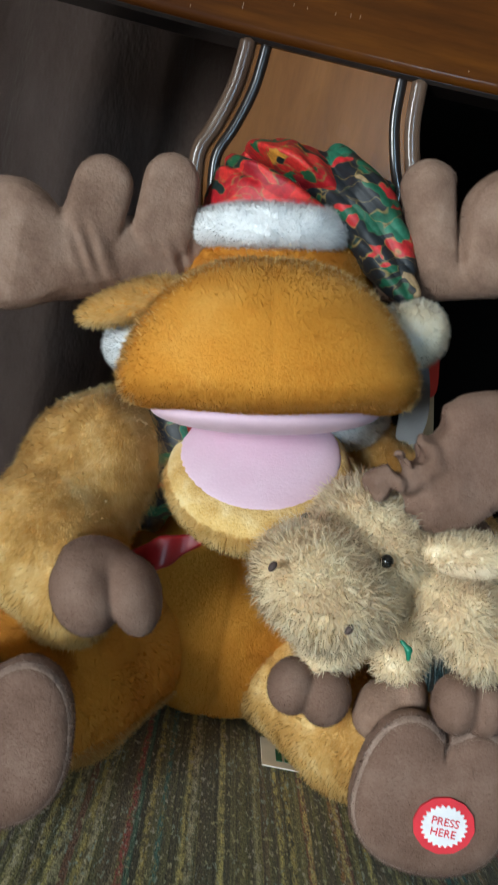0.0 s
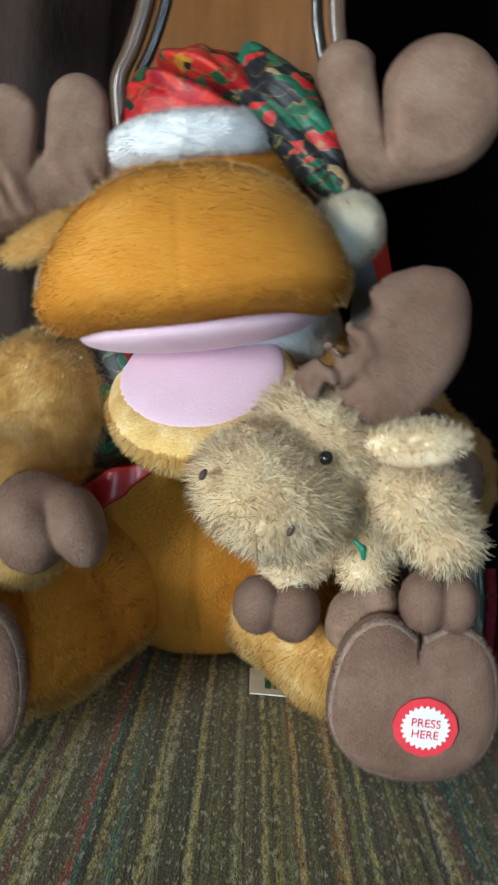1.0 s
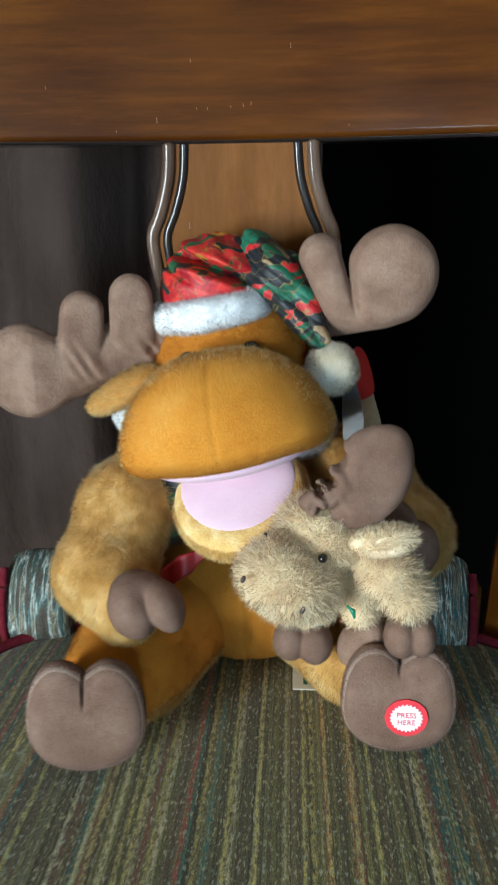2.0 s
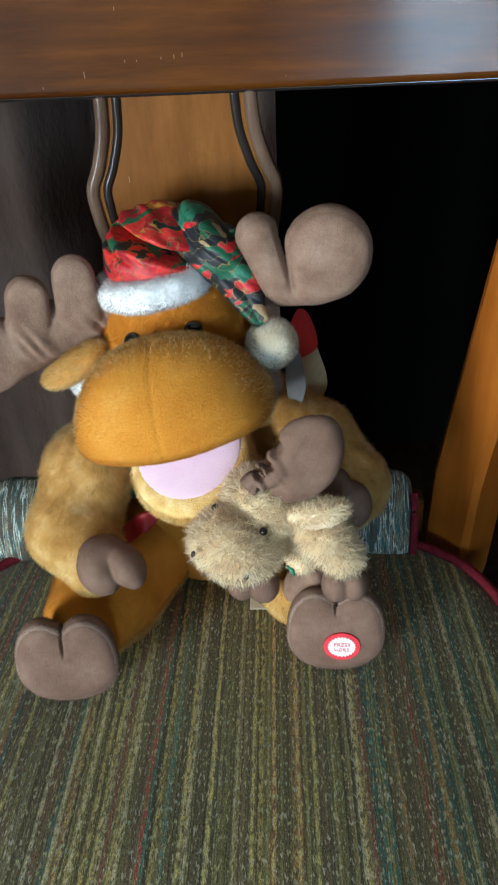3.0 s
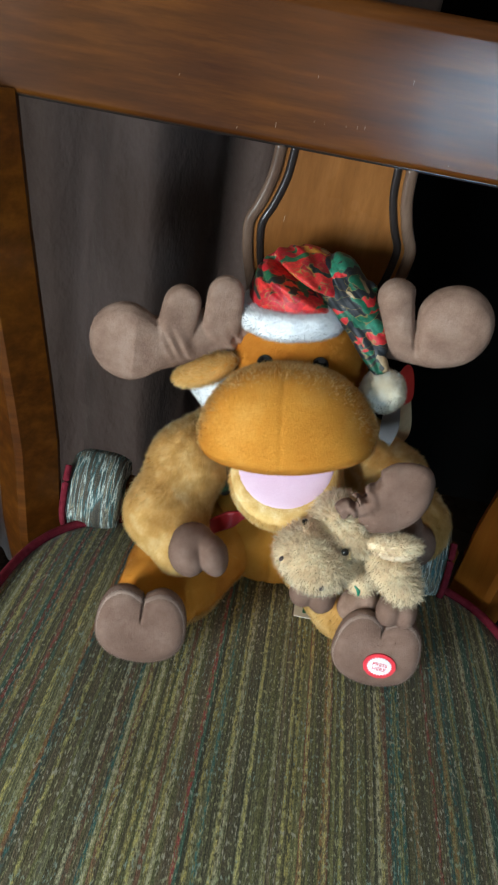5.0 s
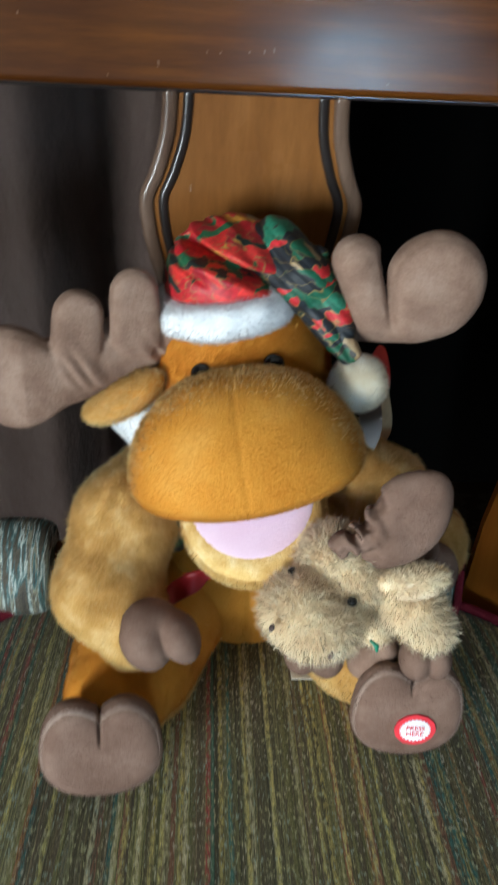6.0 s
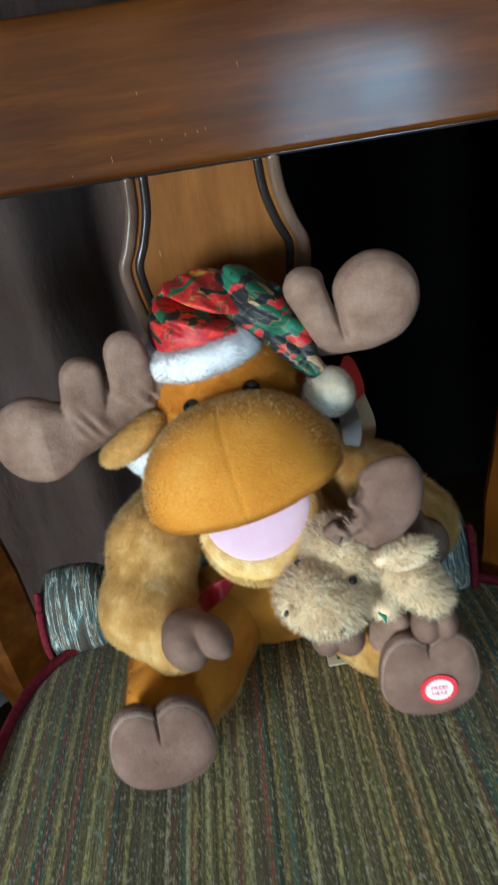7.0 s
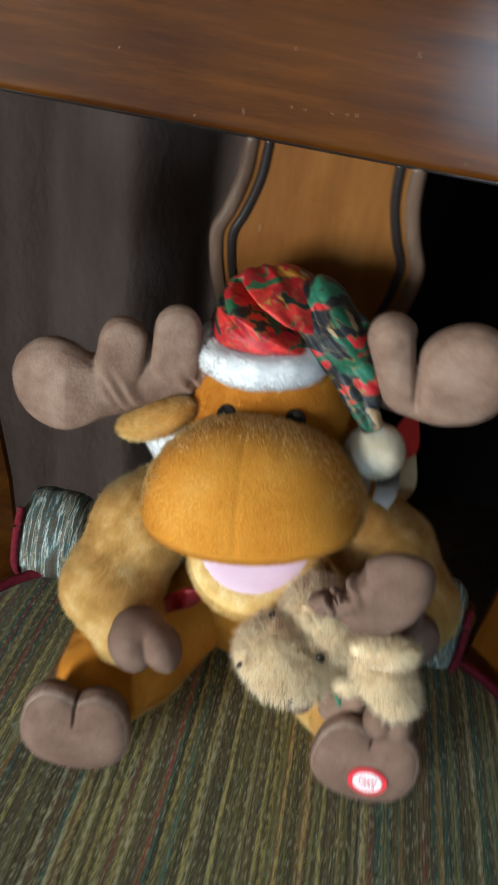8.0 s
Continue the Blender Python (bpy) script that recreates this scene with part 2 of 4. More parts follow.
def print_cloth(name, red_to, scale=54):
    """Printed cotton: red petals, green leaves, gold outlines on black. red_to: how far along x the petals rule."""
    m, t, b = mat(name)
    g = t.nodes.new("ShaderNodeNewGeometry")
    warp = node(t, "ShaderNodeTexNoise", Scale=45.0, Detail=2.0)
    t.links.new(g.outputs["Position"], warp.inputs["Vector"])
    add = node(t, "ShaderNodeMix", data_type="VECTOR")
    add.inputs[0].default_value = 0.028
    t.links.new(g.outputs["Position"], add.inputs[4])
    t.links.new(warp.outputs["Color"], add.inputs[5])
    mp = node(t, "ShaderNodeMapping")
    mp.inputs["Rotation"].default_value = (0.3, 0.5, 0.4)
    mp.inputs["Scale"].default_value = (0.8, 0.8, 2.0)
    t.links.new(add.outputs[1], mp.inputs[0])
    vor = node(t, "ShaderNodeTexVoronoi", Scale=float(scale))
    t.links.new(mp.outputs[0], vor.inputs["Vector"])
    edge = node(t, "ShaderNodeTexVoronoi", Scale=float(scale), feature="DISTANCE_TO_EDGE")
    t.links.new(mp.outputs[0], edge.inputs["Vector"])
    pick = t.nodes.new("ShaderNodeSeparateColor")
    t.links.new(vor.outputs["Color"], pick.inputs[0])
    reds = ramp(t, pick.outputs[0], [(0.0, (0.5, 0.012, 0.02)), (0.3, (0.66, 0.03, 0.025)), (0.5, (0.36, 0.01, 0.02)), (0.66, (0.02, 0.12, 0.05)), (0.8, (0.012, 0.025, 0.022)), (0.92, (0.7, 0.3, 0.04)), (0.95, (0.6, 0.02, 0.02))], "CONSTANT")
    greens = ramp(t, pick.outputs[0], [(0.0, (0.01, 0.013, 0.017)), (0.4, (0.008, 0.1, 0.05)), (0.54, (0.018, 0.15, 0.085)), (0.64, (0.01, 0.013, 0.017)), (0.84, (0.5, 0.015, 0.02)), (0.92, (0.36, 0.24, 0.13)), (0.95, (0.012, 0.03, 0.024))], "CONSTANT")
    sep = t.nodes.new("ShaderNodeSeparateXYZ")
    t.links.new(g.outputs["Position"], sep.inputs[0])
    side = node(t, "ShaderNodeMapRange")
    side.inputs[1].default_value, side.inputs[2].default_value = red_to - 0.012, red_to + 0.012
    t.links.new(sep.outputs[0], side.inputs[0])
    c = mix(t, side.outputs[0], reds, greens)
    rim = ramp(t, edge.outputs["Distance"], [(0.0, (0.85, 0.85, 0.85)), (0.025, (0.6, 0.6, 0.6)), (0.05, (0, 0, 0))])
    gate = ramp(t, pick.outputs[1], [(0.0, (0.15, 0.15, 0.15)), (0.55, (0.9, 0.9, 0.9))], "CONSTANT")
    c = mix(t, mix(t, 1.0, rim, gate, "MULTIPLY"), c, (0.3, 0.2, 0.06))
    shade = noise_of(t, coords(t), 260, 3)
    c = mix(t, 0.6, c, ramp(t, shade, [(0.3, (0.45, 0.45, 0.45)), (0.7, (1.4, 1.4, 1.4))]), "MULTIPLY")
    t.links.new(c, b.inputs["Base Color"])
    b.inputs["Roughness"].default_value = 0.55
    bump(t, b, noise_of(t, coords(t), 1800, 2), 0.15, 0.0005)
    return m


PRINT = print_cloth("holiday_print", 0.12, 78)
PRINT_TAIL = print_cloth("holiday_print_leaves", -0.5, 70)
PRINT_DARK = print_cloth("holiday_print_dark", -0.5, 95)


def drape(name, dark, mid):
    m, t, b = mat(name)
    f = noise_of(t, coords(t, (1, 1, 0.5)), 11, 5)
    w = noise_of(t, coords(t), 700, 2)
    c = ramp(t, f, [(0.3, dark), (0.7, mid)])
    c = mix(t, 0.3, c, ramp(t, w, [(0.3, dark), (0.7, mid)]))
    t.links.new(c, b.inputs["Base Color"])
    b.inputs["Roughness"].default_value = 0.8
    b.inputs["Sheen Weight"].default_value = 0.3
    bump(t, b, noise_of(t, coords(t, (1, 1, 0.55)), 16, 4), 0.55, 0.02)
    return m


CURTAIN = drape("mauve_brown_drape", (0.11, 0.068, 0.053), (0.2, 0.134, 0.112))
# near-black with hardly any gloss: the room's deep shade put into the wall colour
WALL_DARK = simple("wall_deep_shade", (0.004, 0.0033, 0.0028), 0.8, vary=0.3, scale=4, spec=0.03)
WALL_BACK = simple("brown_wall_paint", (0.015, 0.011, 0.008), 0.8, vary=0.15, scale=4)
CEIL = simple("ceiling_paint", (0.4, 0.36, 0.32), 0.9, vary=0.08, scale=6)
FRAME_WHITE = simple("white_window_paint", (0.75, 0.74, 0.72), 0.4, vary=0.05)


# ---- builders ----
def part(name, me, material, parent=None, label=""):
    """Links a mesh or bmesh as one mesh object, under a thing or a part."""
    if isinstance(me, bmesh.types.BMesh):
        bm, me = me, bpy.data.meshes.new(name)
        bm.to_mesh(me)
        bm.free()
    ob = new(name, me)
    for m in material if isinstance(material, (list, tuple)) else [material]:
        me.materials.append(m)
    if parent is not None:
        ob.parent = parent
        ob.matrix_parent_inverse = parent.matrix_world.inverted()
    if label:
        tagged(ob, label)
    return ob


def thing(name, at, label, category, group="", kind=""):
    ob = new(name)
    ob.location = at
    ob.matrix_world = Matrix.Translation(at)
    ob.empty_display_size = 0.05
    return tagged(ob, label, category, group, kind)


# Solid forms as distance fields, P: points (n, 3)
def ell(P, c, r, turn=None):
    q = P - np.array(c)
    if turn is not None:
        q = q @ turn
    r = np.array(r)
    k0 = np.linalg.norm(q / r, axis=1)
    k1 = np.linalg.norm(q / r**2, axis=1)
    return k0 * (k0 - 1) / np.maximum(k1, 1e-9)


def cone(P, a, b, ra, rb):
    a, b = np.array(a, float), np.array(b, float)
    h = np.clip(((P - a) @ (b - a)) / ((b - a) @ (b - a)), 0, 1)
    return np.linalg.norm(P - a - h[:, None] * (b - a), axis=1) - (ra + (rb - ra) * h)


def smin(a, b, k):
    h = np.clip(0.5 + 0.5 * (b - a) / k, 0, 1)
    return b + (a - b) * h - k * h * (1 - h)


def smax(a, b, k):
    return -smin(-a, -b, k)


def limb(P, joints, k=0.012):
    d = None
    for (a, ra), (b, rb) in zip(joints, joints[1:]):
        e = cone(P, a, b, ra, rb)
        d = e if d is None else smin(d, e, k)
    return d


def axes(rx=0, ry=0, rz=0):
    return np.array(Euler([radians(v) for v in (rx, ry, rz)]).to_matrix())


def lumps(P, size, depth, seed=0.0):
    """Gentle unevenness of stuffing."""
    q = P / size + seed
    return depth * (np.sin(q[:, 0] * 1.3 + 1.7 * np.sin(q[:, 1])) + np.sin(q[:, 1] * 1.1 + 1.3 * np.sin(q[:, 2] + 1)) + np.sin(q[:, 2] * 1.2 + 1.5 * np.sin(q[:, 0] + 2))) / 3


def skin(f, lo, hi, h):
    """The surface f = 0 as vertices, quads and normals (surface nets)."""
    lo, hi = np.array(lo, float), np.array(hi, float)
    n = np.ceil((hi - lo) / h).astype(int) + 1
    grid = np.stack(np.meshgrid(*[lo[i] + h * np.arange(n[i]) for i in range(3)], indexing="ij"), -1)
    v = f(grid.reshape(-1, 3)).reshape(n)
    s = v < 0
    cells = tuple(n - 1)
    total, count = np.zeros((*cells, 3)), np.zeros(cells)
    for ax in range(3):
        others = [i for i in range(3) if i != ax]
        for da in (0, 1):
            for db in (0, 1):
                a0 = [slice(0, -1)] * 3
                a0[others[0]] = slice(da, n[others[0]] - 1 + da)
                a0[others[1]] = slice(db, n[others[1]] - 1 + db)
                a1 = list(a0)
                a1[ax] = slice(1, None)
                va, vb = v[tuple(a0)], v[tuple(a1)]
                cross = (va < 0) != (vb < 0)
                tt = np.where(cross, va / np.where(cross, va - vb, 1), 0)
                p = np.zeros((*cells, 3))
                p[..., ax], p[..., others[0]], p[..., others[1]] = tt, da, db
                total += np.where(cross[..., None], p, 0)
                count += cross
    used = count > 0
    index = np.full(cells, -1)
    index[used] = np.arange(used.sum())
    base = np.argwhere(used)
    verts = lo + h * (base + total[used] / count[used][:, None])
    quads = []
    for ax in range(3):
        b, c = (ax + 1) % 3, (ax + 2) % 3
        a0, a1 = [slice(None)] * 3, [slice(None)] * 3
        a0[ax], a1[ax] = slice(0, -1), slice(1, None)
        for out in (False, True):
            hit = np.argwhere((s[tuple(a0)] != s[tuple(a1)]) & (s[tuple(a0)] == (not out)))
            hit = hit[(hit[:, b] > 0) & (hit[:, c] > 0) & (hit[:, b] < n[b] - 1) & (hit[:, c] < n[c] - 1)]
            ring = []
            for db, dc in ((1, 1), (0, 1), (0, 0), (1, 0)):
                q = hit.copy()
                q[:, b] -= db
                q[:, c] -= dc
                ring.append(index[tuple(q.T)])
            if out:
                ring = ring[::-1]
            quads.append(np.stack(ring, 1))
    quads = np.concatenate(quads)
    quads = quads[(quads >= 0).all(1)]
    for _ in range(2):
        g = slope(f, verts, h * 0.4)
        verts = verts - (f(verts) / np.maximum((g * g).sum(1), 0.1))[:, None] * g * 0.8
    g = slope(f, verts, h * 0.5)
    return verts, quads, g / np.maximum(np.linalg.norm(g, axis=1), 1e-9)[:, None]


def slope(f, p, e):
    return np.stack([(f(p + e * d) - f(p - e * d)) / (2 * e) for d in np.eye(3)], -1)


def tufts(rng, verts, quads, normals, per_cm2, length, width, comb=(0, 0, -0.5), stray=0.5, pieces=1, clump=0.0045, where=None):
    """Blades of pile over a surface: roots, blade vertices, faces, normals."""
    tri = np.concatenate([quads[:, [0, 1, 2]], quads[:, [0, 2, 3]]])
    a, b, c = (verts[tri[:, i]] for i in range(3))
    area = np.linalg.norm(np.cross(b - a, c - a), axis=1) / 2
    if where is not None:
        area = area * where((a + b + c) / 3)
    count = int(area.sum() * 1e4 * per_cm2)
    pick = rng.choice(len(tri), count, p=area / area.sum())
    u, w = rng.random(count), rng.random(count)
    flip = u + w > 1
    u[flip], w[flip] = 1 - u[flip], 1 - w[flip]
    mixw = np.stack([1 - u - w, u, w], 1)[:, :, None]
    root = (verts[tri[pick]] * mixw).sum(1)
    nor = (normals[tri[pick]] * mixw).sum(1)
    nor /= np.linalg.norm(nor, axis=1)[:, None]
    # neighbours lean together in locks
    flow = np.zeros((count, 3))
    for _ in range(9):
        wave = rng.normal(size=3)
        wave *= 2 * math.pi / (clump * (0.7 + 0.9 * rng.random()) * np.linalg.norm(wave))
        flow += np.sin(root @ wave + 6.28 * rng.random())[:, None] * rng.normal(size=3) / 3
    loose = rng.normal(size=(count, 3))
    way = 0.55 * nor + np.array(comb) + stray * (0.38 * loose + 0.22 * flow)
    way -= np.minimum((way * nor).sum(1) - 0.25, 0)[:, None] * nor
    way /= np.linalg.norm(way, axis=1)[:, None]
    side = np.cross(way, nor) + 0.12 * rng.normal(size=(count, 3))
    side /= np.linalg.norm(side, axis=1)[:, None]
    ln = length * (0.6 + 0.7 * rng.random(count))[:, None]
    root = root - nor * 0.0006
    blade = np.cross(side, way)
    blade /= np.linalg.norm(blade, axis=1)[:, None]
    nor = nor + (1.6 if stray > 0.8 else 0.5) * blade + 0.1 * flow
    nor /= np.linalg.norm(nor, axis=1)[:, None]
    if pieces == 1:
        vs = np.stack([root - side * width / 2, root + side * width / 2, root + way * ln], 1).reshape(-1, 3)
        fs = np.arange(3 * count).reshape(-1, 3)
        return vs, fs, None, np.repeat(nor, 3, 0)
    bend = way + 0.6 * np.array(comb) + 0.5 * stray * rng.normal(size=(count, 3))
    bend /= np.linalg.norm(bend, axis=1)[:, None]
    mid = root + way * ln * 0.5
    tip = mid + bend * ln * 0.5
    vs = np.stack([root - side * width / 2, root + side * width / 2, mid + side * width * 0.4, mid - side * width * 0.4, tip], 1).reshape(-1, 3)
    k = 5 * np.arange(count)[:, None]
    return vs, k + np.array([[3, 2, 4]]), k + np.array([[0, 1, 2, 3]]), np.repeat(nor, 5, 0)


def to_mesh(name, verts, tris, quads, normals, cloth=None):
    me = bpy.data.meshes.new(name)
    tris = np.zeros((0, 3), int) if tris is None else tris
    quads = np.zeros((0, 4), int) if quads is None else quads
    me.vertices.add(len(verts))
    me.vertices.foreach_set("co", np.ascontiguousarray(verts, dtype=np.float32).ravel())
    loops = np.concatenate([quads.ravel(), tris.ravel()]).astype(np.int32)
    me.loops.add(len(loops))
    me.loops.foreach_set("vertex_index", loops)
    start = np.concatenate([4 * np.arange(len(quads)), 4 * len(quads) + 3 * np.arange(len(tris))]).astype(np.int32)
    me.polygons.add(len(start))
    me.polygons.foreach_set("loop_start", start)
    me.polygons.foreach_set("use_smooth", np.ones(len(start), bool))
    if cloth is not None:
        me.polygons.foreach_set("material_index", (np.arange(len(start)) >= cloth).astype(np.int32))
    me.update(calc_edges=True)
    me.normals_split_custom_set_from_vertices(np.asarray(normals, dtype=np.float32))
    return me


SEED = [10]


def soft(name, f, lo, hi, material, parent, h=0.0025, pile=None, label="", where=None):
    """A stuffed part: the surface of f, with pile = (per cm2, length, width, comb, stray, pieces, clump)."""
    SEED[0] += 1
    rng = np.random.default_rng(SEED[0])
    v, q, n = skin(f, lo, hi, h)
    tris, cloth = None, None
    if pile:
        cloth = len(q)
        pv, pt, pq, pn = tufts(rng, v, q, n, *pile, where=where)
        k = len(v)
        v, n = np.concatenate([v, pv]), np.concatenate([n, pn])
        tris = pt + k
        if pq is not None:
            q = np.concatenate([q, pq + k])
    return part(name, to_mesh(name, v, tris, q, n, cloth), material, parent, label)


SHORT = (170, 0.0028, 0.0005, (0, -0.1, -0.4), 0.45, 1, 0.02)
VELOUR = (160, 0.0017, 0.00045, (0, 0, -0.3), 0.4, 1, 0.012)
FUR = (200, 0.0068, 0.0005, (-0.1, -0.25, -0.6), 0.6, 2, 0.012)
FLUFF = (230, 0.0042, 0.0006, (0, -0.1, 0), 0.75, 1, 0.008)
SHAGGY = (110, 0.0105, 0.0007, (-0.05, -0.1, -0.2), 1.3, 2, 0.007)


def tube(path, radius, sides=12, close=False, flat=1.0, across=None):
    """A round cord along a smooth path of points."""
    bm = bmesh.new()
    pts = [Vector(p) for p in path]
    rings = []
    n = len(pts)
    for i, p in enumerate(pts):
        a = pts[(i + 1) % n] if close or i < n - 1 else p
        b = pts[i - 1] if close or i > 0 else p
        d = (a - b).normalized()
        up = across or (Vector((0, 0, 1)) if abs(d.z) < 0.9 else Vector((0, 1, 0)))
        s = d.cross(up).normalized()
        u = s.cross(d)
        r = radius(i / max(1, n - 1)) if callable(radius) else radius
        rings.append([bm.verts.new(p + r * (math.cos(2 * math.pi * k / sides) * s + flat * math.sin(2 * math.pi * k / sides) * u)) for k in range(sides)])
    pairs = list(zip(rings, rings[1:])) + ([(rings[-1], rings[0])] if close else [])
    for r0, r1 in pairs:
        for k in range(sides):
            bm.faces.new((r0[k], r0[(k + 1) % sides], r1[(k + 1) % sides], r1[k]))
    if not close:
        bm.faces.new(rings[0][::-1])
        bm.faces.new(rings[-1])
    bmesh.ops.recalc_face_normals(bm, faces=bm.faces)
    for f in bm.faces:
        f.smooth = True
    return bm


def box(lo, hi, bevel=0.0, segments=2):
    bm = bmesh.new()
    bmesh.ops.create_cube(bm, size=1)
    for v in bm.verts:
        v.co = [lo[i] + (hi[i] - lo[i]) * (v.co[i] + 0.5) for i in range(3)]
    if bevel:
        bmesh.ops.bevel(bm, geom=list(bm.edges), offset=bevel, segments=segments, affect="EDGES", profile=0.5)
    return bm


def slab(outline, y0, y1, bevel=0.0):
    """A board of the given (x, z) outline between two depths; y0, y1 may be functions of (x, z)."""
    bm = bmesh.new()
    fy = (lambda x, z: y0) if not callable(y0) else y0
    by = (lambda x, z: y1) if not callable(y1) else y1
    front = [bm.verts.new((x, fy(x, z), z)) for x, z in outline]
    back = [bm.verts.new((x, by(x, z), z)) for x, z in outline]
    bm.faces.new(front)
    bm.faces.new(back[::-1])
    n = len(outline)
    for i in range(n):
        bm.faces.new((front[i], back[i], back[(i + 1) % n], front[(i + 1) % n]))
    bmesh.ops.recalc_face_normals(bm, faces=bm.faces)
    if bevel:
        edges = [e for e in bm.edges if len({v in front for v in e.verts}) == 1]
        bmesh.ops.bevel(bm, geom=edges, offset=bevel, segments=3, affect="EDGES", profile=0.5)
    return bm


def curve(points, steps=8):
    """A smooth line through points (Catmull-Rom)."""
    pts = [Vector(p) for p in points]
    out = []
    for i in range(len(pts) - 1):
        p0, p1, p2, p3 = pts[max(i - 1, 0)], pts[i], pts[i + 1], pts[min(i + 2, len(pts) - 1)]
        for k in range(steps):
            u = k / steps
            out.append(0.5 * (2 * p1 + (p2 - p0) * u + (2 * p0 - 5 * p1 + 4 * p2 - p3) * u * u + (3 * p1 - p0 - 3 * p2 + p3) * u**3))
    out.append(pts[-1])
    return out


# ---- the room ----
BACK_Y, RIGHT_X, TOP = 1.6, 2.4, 2.5
tagged(part("floor", box((LEFT_X, FRONT_Y, -0.1), (RIGHT_X, BACK_Y, 0)), WOOD_FLOOR), "dark brown varnished wooden floor", "floor", kind="structure")
tagged(part("ceiling", box((LEFT_X, FRONT_Y, TOP), (RIGHT_X, BACK_Y, TOP + 0.1)), CEIL), "dim cream painted ceiling", "ceiling", kind="structure")
tagged(part("wall_back", box((LEFT_X, BACK_Y, -0.1), (RIGHT_X, BACK_Y + 0.12, TOP + 0.1)), WALL_DARK), "wall behind the chair, brown-black for the room's deep shade", "wall", kind="structure")
tagged(part("wall_right", box((RIGHT_X, FRONT_Y - 0.12, -0.1), (RIGHT_X + 0.12, BACK_Y + 0.12, TOP + 0.1)), WALL_DARK), "plain wall, brown-black for the room's deep shade", "wall", kind="structure")


def walls(boxes):
    bm = bmesh.new()
    for lo, hi in boxes:
        b2 = box(lo, hi)
        me = bpy.data.meshes.new("tmp")
        b2.to_mesh(me)
        b2.free()
        bm.from_mesh(me)
        bpy.data.meshes.remove(me)
    return bm


T = 0.12
y0, y1 = FRONT_Y - T, FRONT_Y
tagged(part("wall_front", walls([((LEFT_X, y0, -0.1), (WIN_X[0], y1, TOP + 0.1)), ((WIN_X[1], y0, -0.1), (RIGHT_X, y1, TOP + 0.1)), ((WIN_X[0], y0, -0.1), (WIN_X[1], y1, WIN_Z[0])), ((WIN_X[0], y0, WIN_Z[1]), (WIN_X[1], y1, TOP + 0.1))]), WALL_BACK), "plain brown painted wall with a window opening", "wall", kind="structure")
x0, x1 = LEFT_X - T, LEFT_X
tagged(part("wall_left", walls([((x0, FRONT_Y - T, -0.1), (x1, SIDE_Y[0], TOP + 0.1)), ((x0, SIDE_Y[1], -0.1), (x1, BACK_Y + T, TOP + 0.1)), ((x0, SIDE_Y[0], -0.1), (x1, SIDE_Y[1], SIDE_Z[0])), ((x0, SIDE_Y[0], SIDE_Z[1]), (x1, SIDE_Y[1], TOP + 0.1))]), WALL_BACK), "plain brown painted wall with a window opening", "wall", kind="structure")
win = thing("window_1", (sum(WIN_X) / 2, FRONT_Y, WIN_Z[0]), "white painted window letting in daylight", "window", kind="structure")
for lo, hi in (((WIN_X[0], WIN_Z[0]), (WIN_X[0] + 0.05, WIN_Z[1])), ((WIN_X[1] - 0.05, WIN_Z[0]), (WIN_X[1], WIN_Z[1])), ((WIN_X[0] + 0.05, WIN_Z[0]), (WIN_X[1] - 0.05, WIN_Z[0] + 0.05)), ((WIN_X[0] + 0.05, WIN_Z[1] - 0.05), (WIN_X[1] - 0.05, WIN_Z[1]))):
    part("window_frame", box((lo[0], FRONT_Y - 0.05, lo[1]), (hi[0], FRONT_Y + 0.01, hi[1]), 0.004), FRAME_WHITE, win)
win = thing("window_2", (LEFT_X, sum(SIDE_Y) / 2, SIDE_Z[0]), "white painted window letting in daylight", "window", kind="structure")
for lo, hi in (((SIDE_Y[0], SIDE_Z[0]), (SIDE_Y[0] + 0.05, SIDE_Z[1])), ((SIDE_Y[1] - 0.05, SIDE_Z[0]), (SIDE_Y[1], SIDE_Z[1])), ((SIDE_Y[0] + 0.05, SIDE_Z[0]), (SIDE_Y[1] - 0.05, SIDE_Z[0] + 0.05)), ((SIDE_Y[0] + 0.05, SIDE_Z[1] - 0.05), (SIDE_Y[1] - 0.05, SIDE_Z[1]))):
    part("window_frame", box((LEFT_X - 0.05, lo[0], lo[1]), (LEFT_X + 0.01, hi[0], hi[1]), 0.004), FRAME_WHITE, win)


def folds(x0, x1, z0, z1, y, wave, depth, groove=()):
    """Hanging cloth in soft vertical folds, with thickness; groove: (x, depth, width) of folds tucked far back."""
    bm = bmesh.new()
    nx, nz = 220, 30
    rows = []
    for j in range(nz + 1):
        w = j / nz
        row = []
        for i in range(nx + 1):
            x = x0 + (x1 - x0) * i / nx
            s = math.sin(2 * math.pi * x / wave + 0.8 * math.sin(9 * x + 1.5 * w)) + 0.4 * math.sin(2 * math.pi * x / (wave * 0.43) + 1.4 * w)
            back = sum(d * math.exp(-(((x - c - 0.015 * math.sin(3 * w)) / wd) ** 2)) for c, d, wd in groove)
            row.append(bm.verts.new((x, y + depth * s * (0.6 + 0.4 * w) + back, z0 + (z1 - z0) * w)))
        rows.append(row)
    for r0, r1 in zip(rows, rows[1:]):
        for i in range(nx):
            bm.faces.new((r0[i], r0[i + 1], r1[i + 1], r1[i]))
    bmesh.ops.solidify(bm, geom=list(bm.faces), thickness=0.004)
    for f in bm.faces:
        f.smooth = True
    return bm


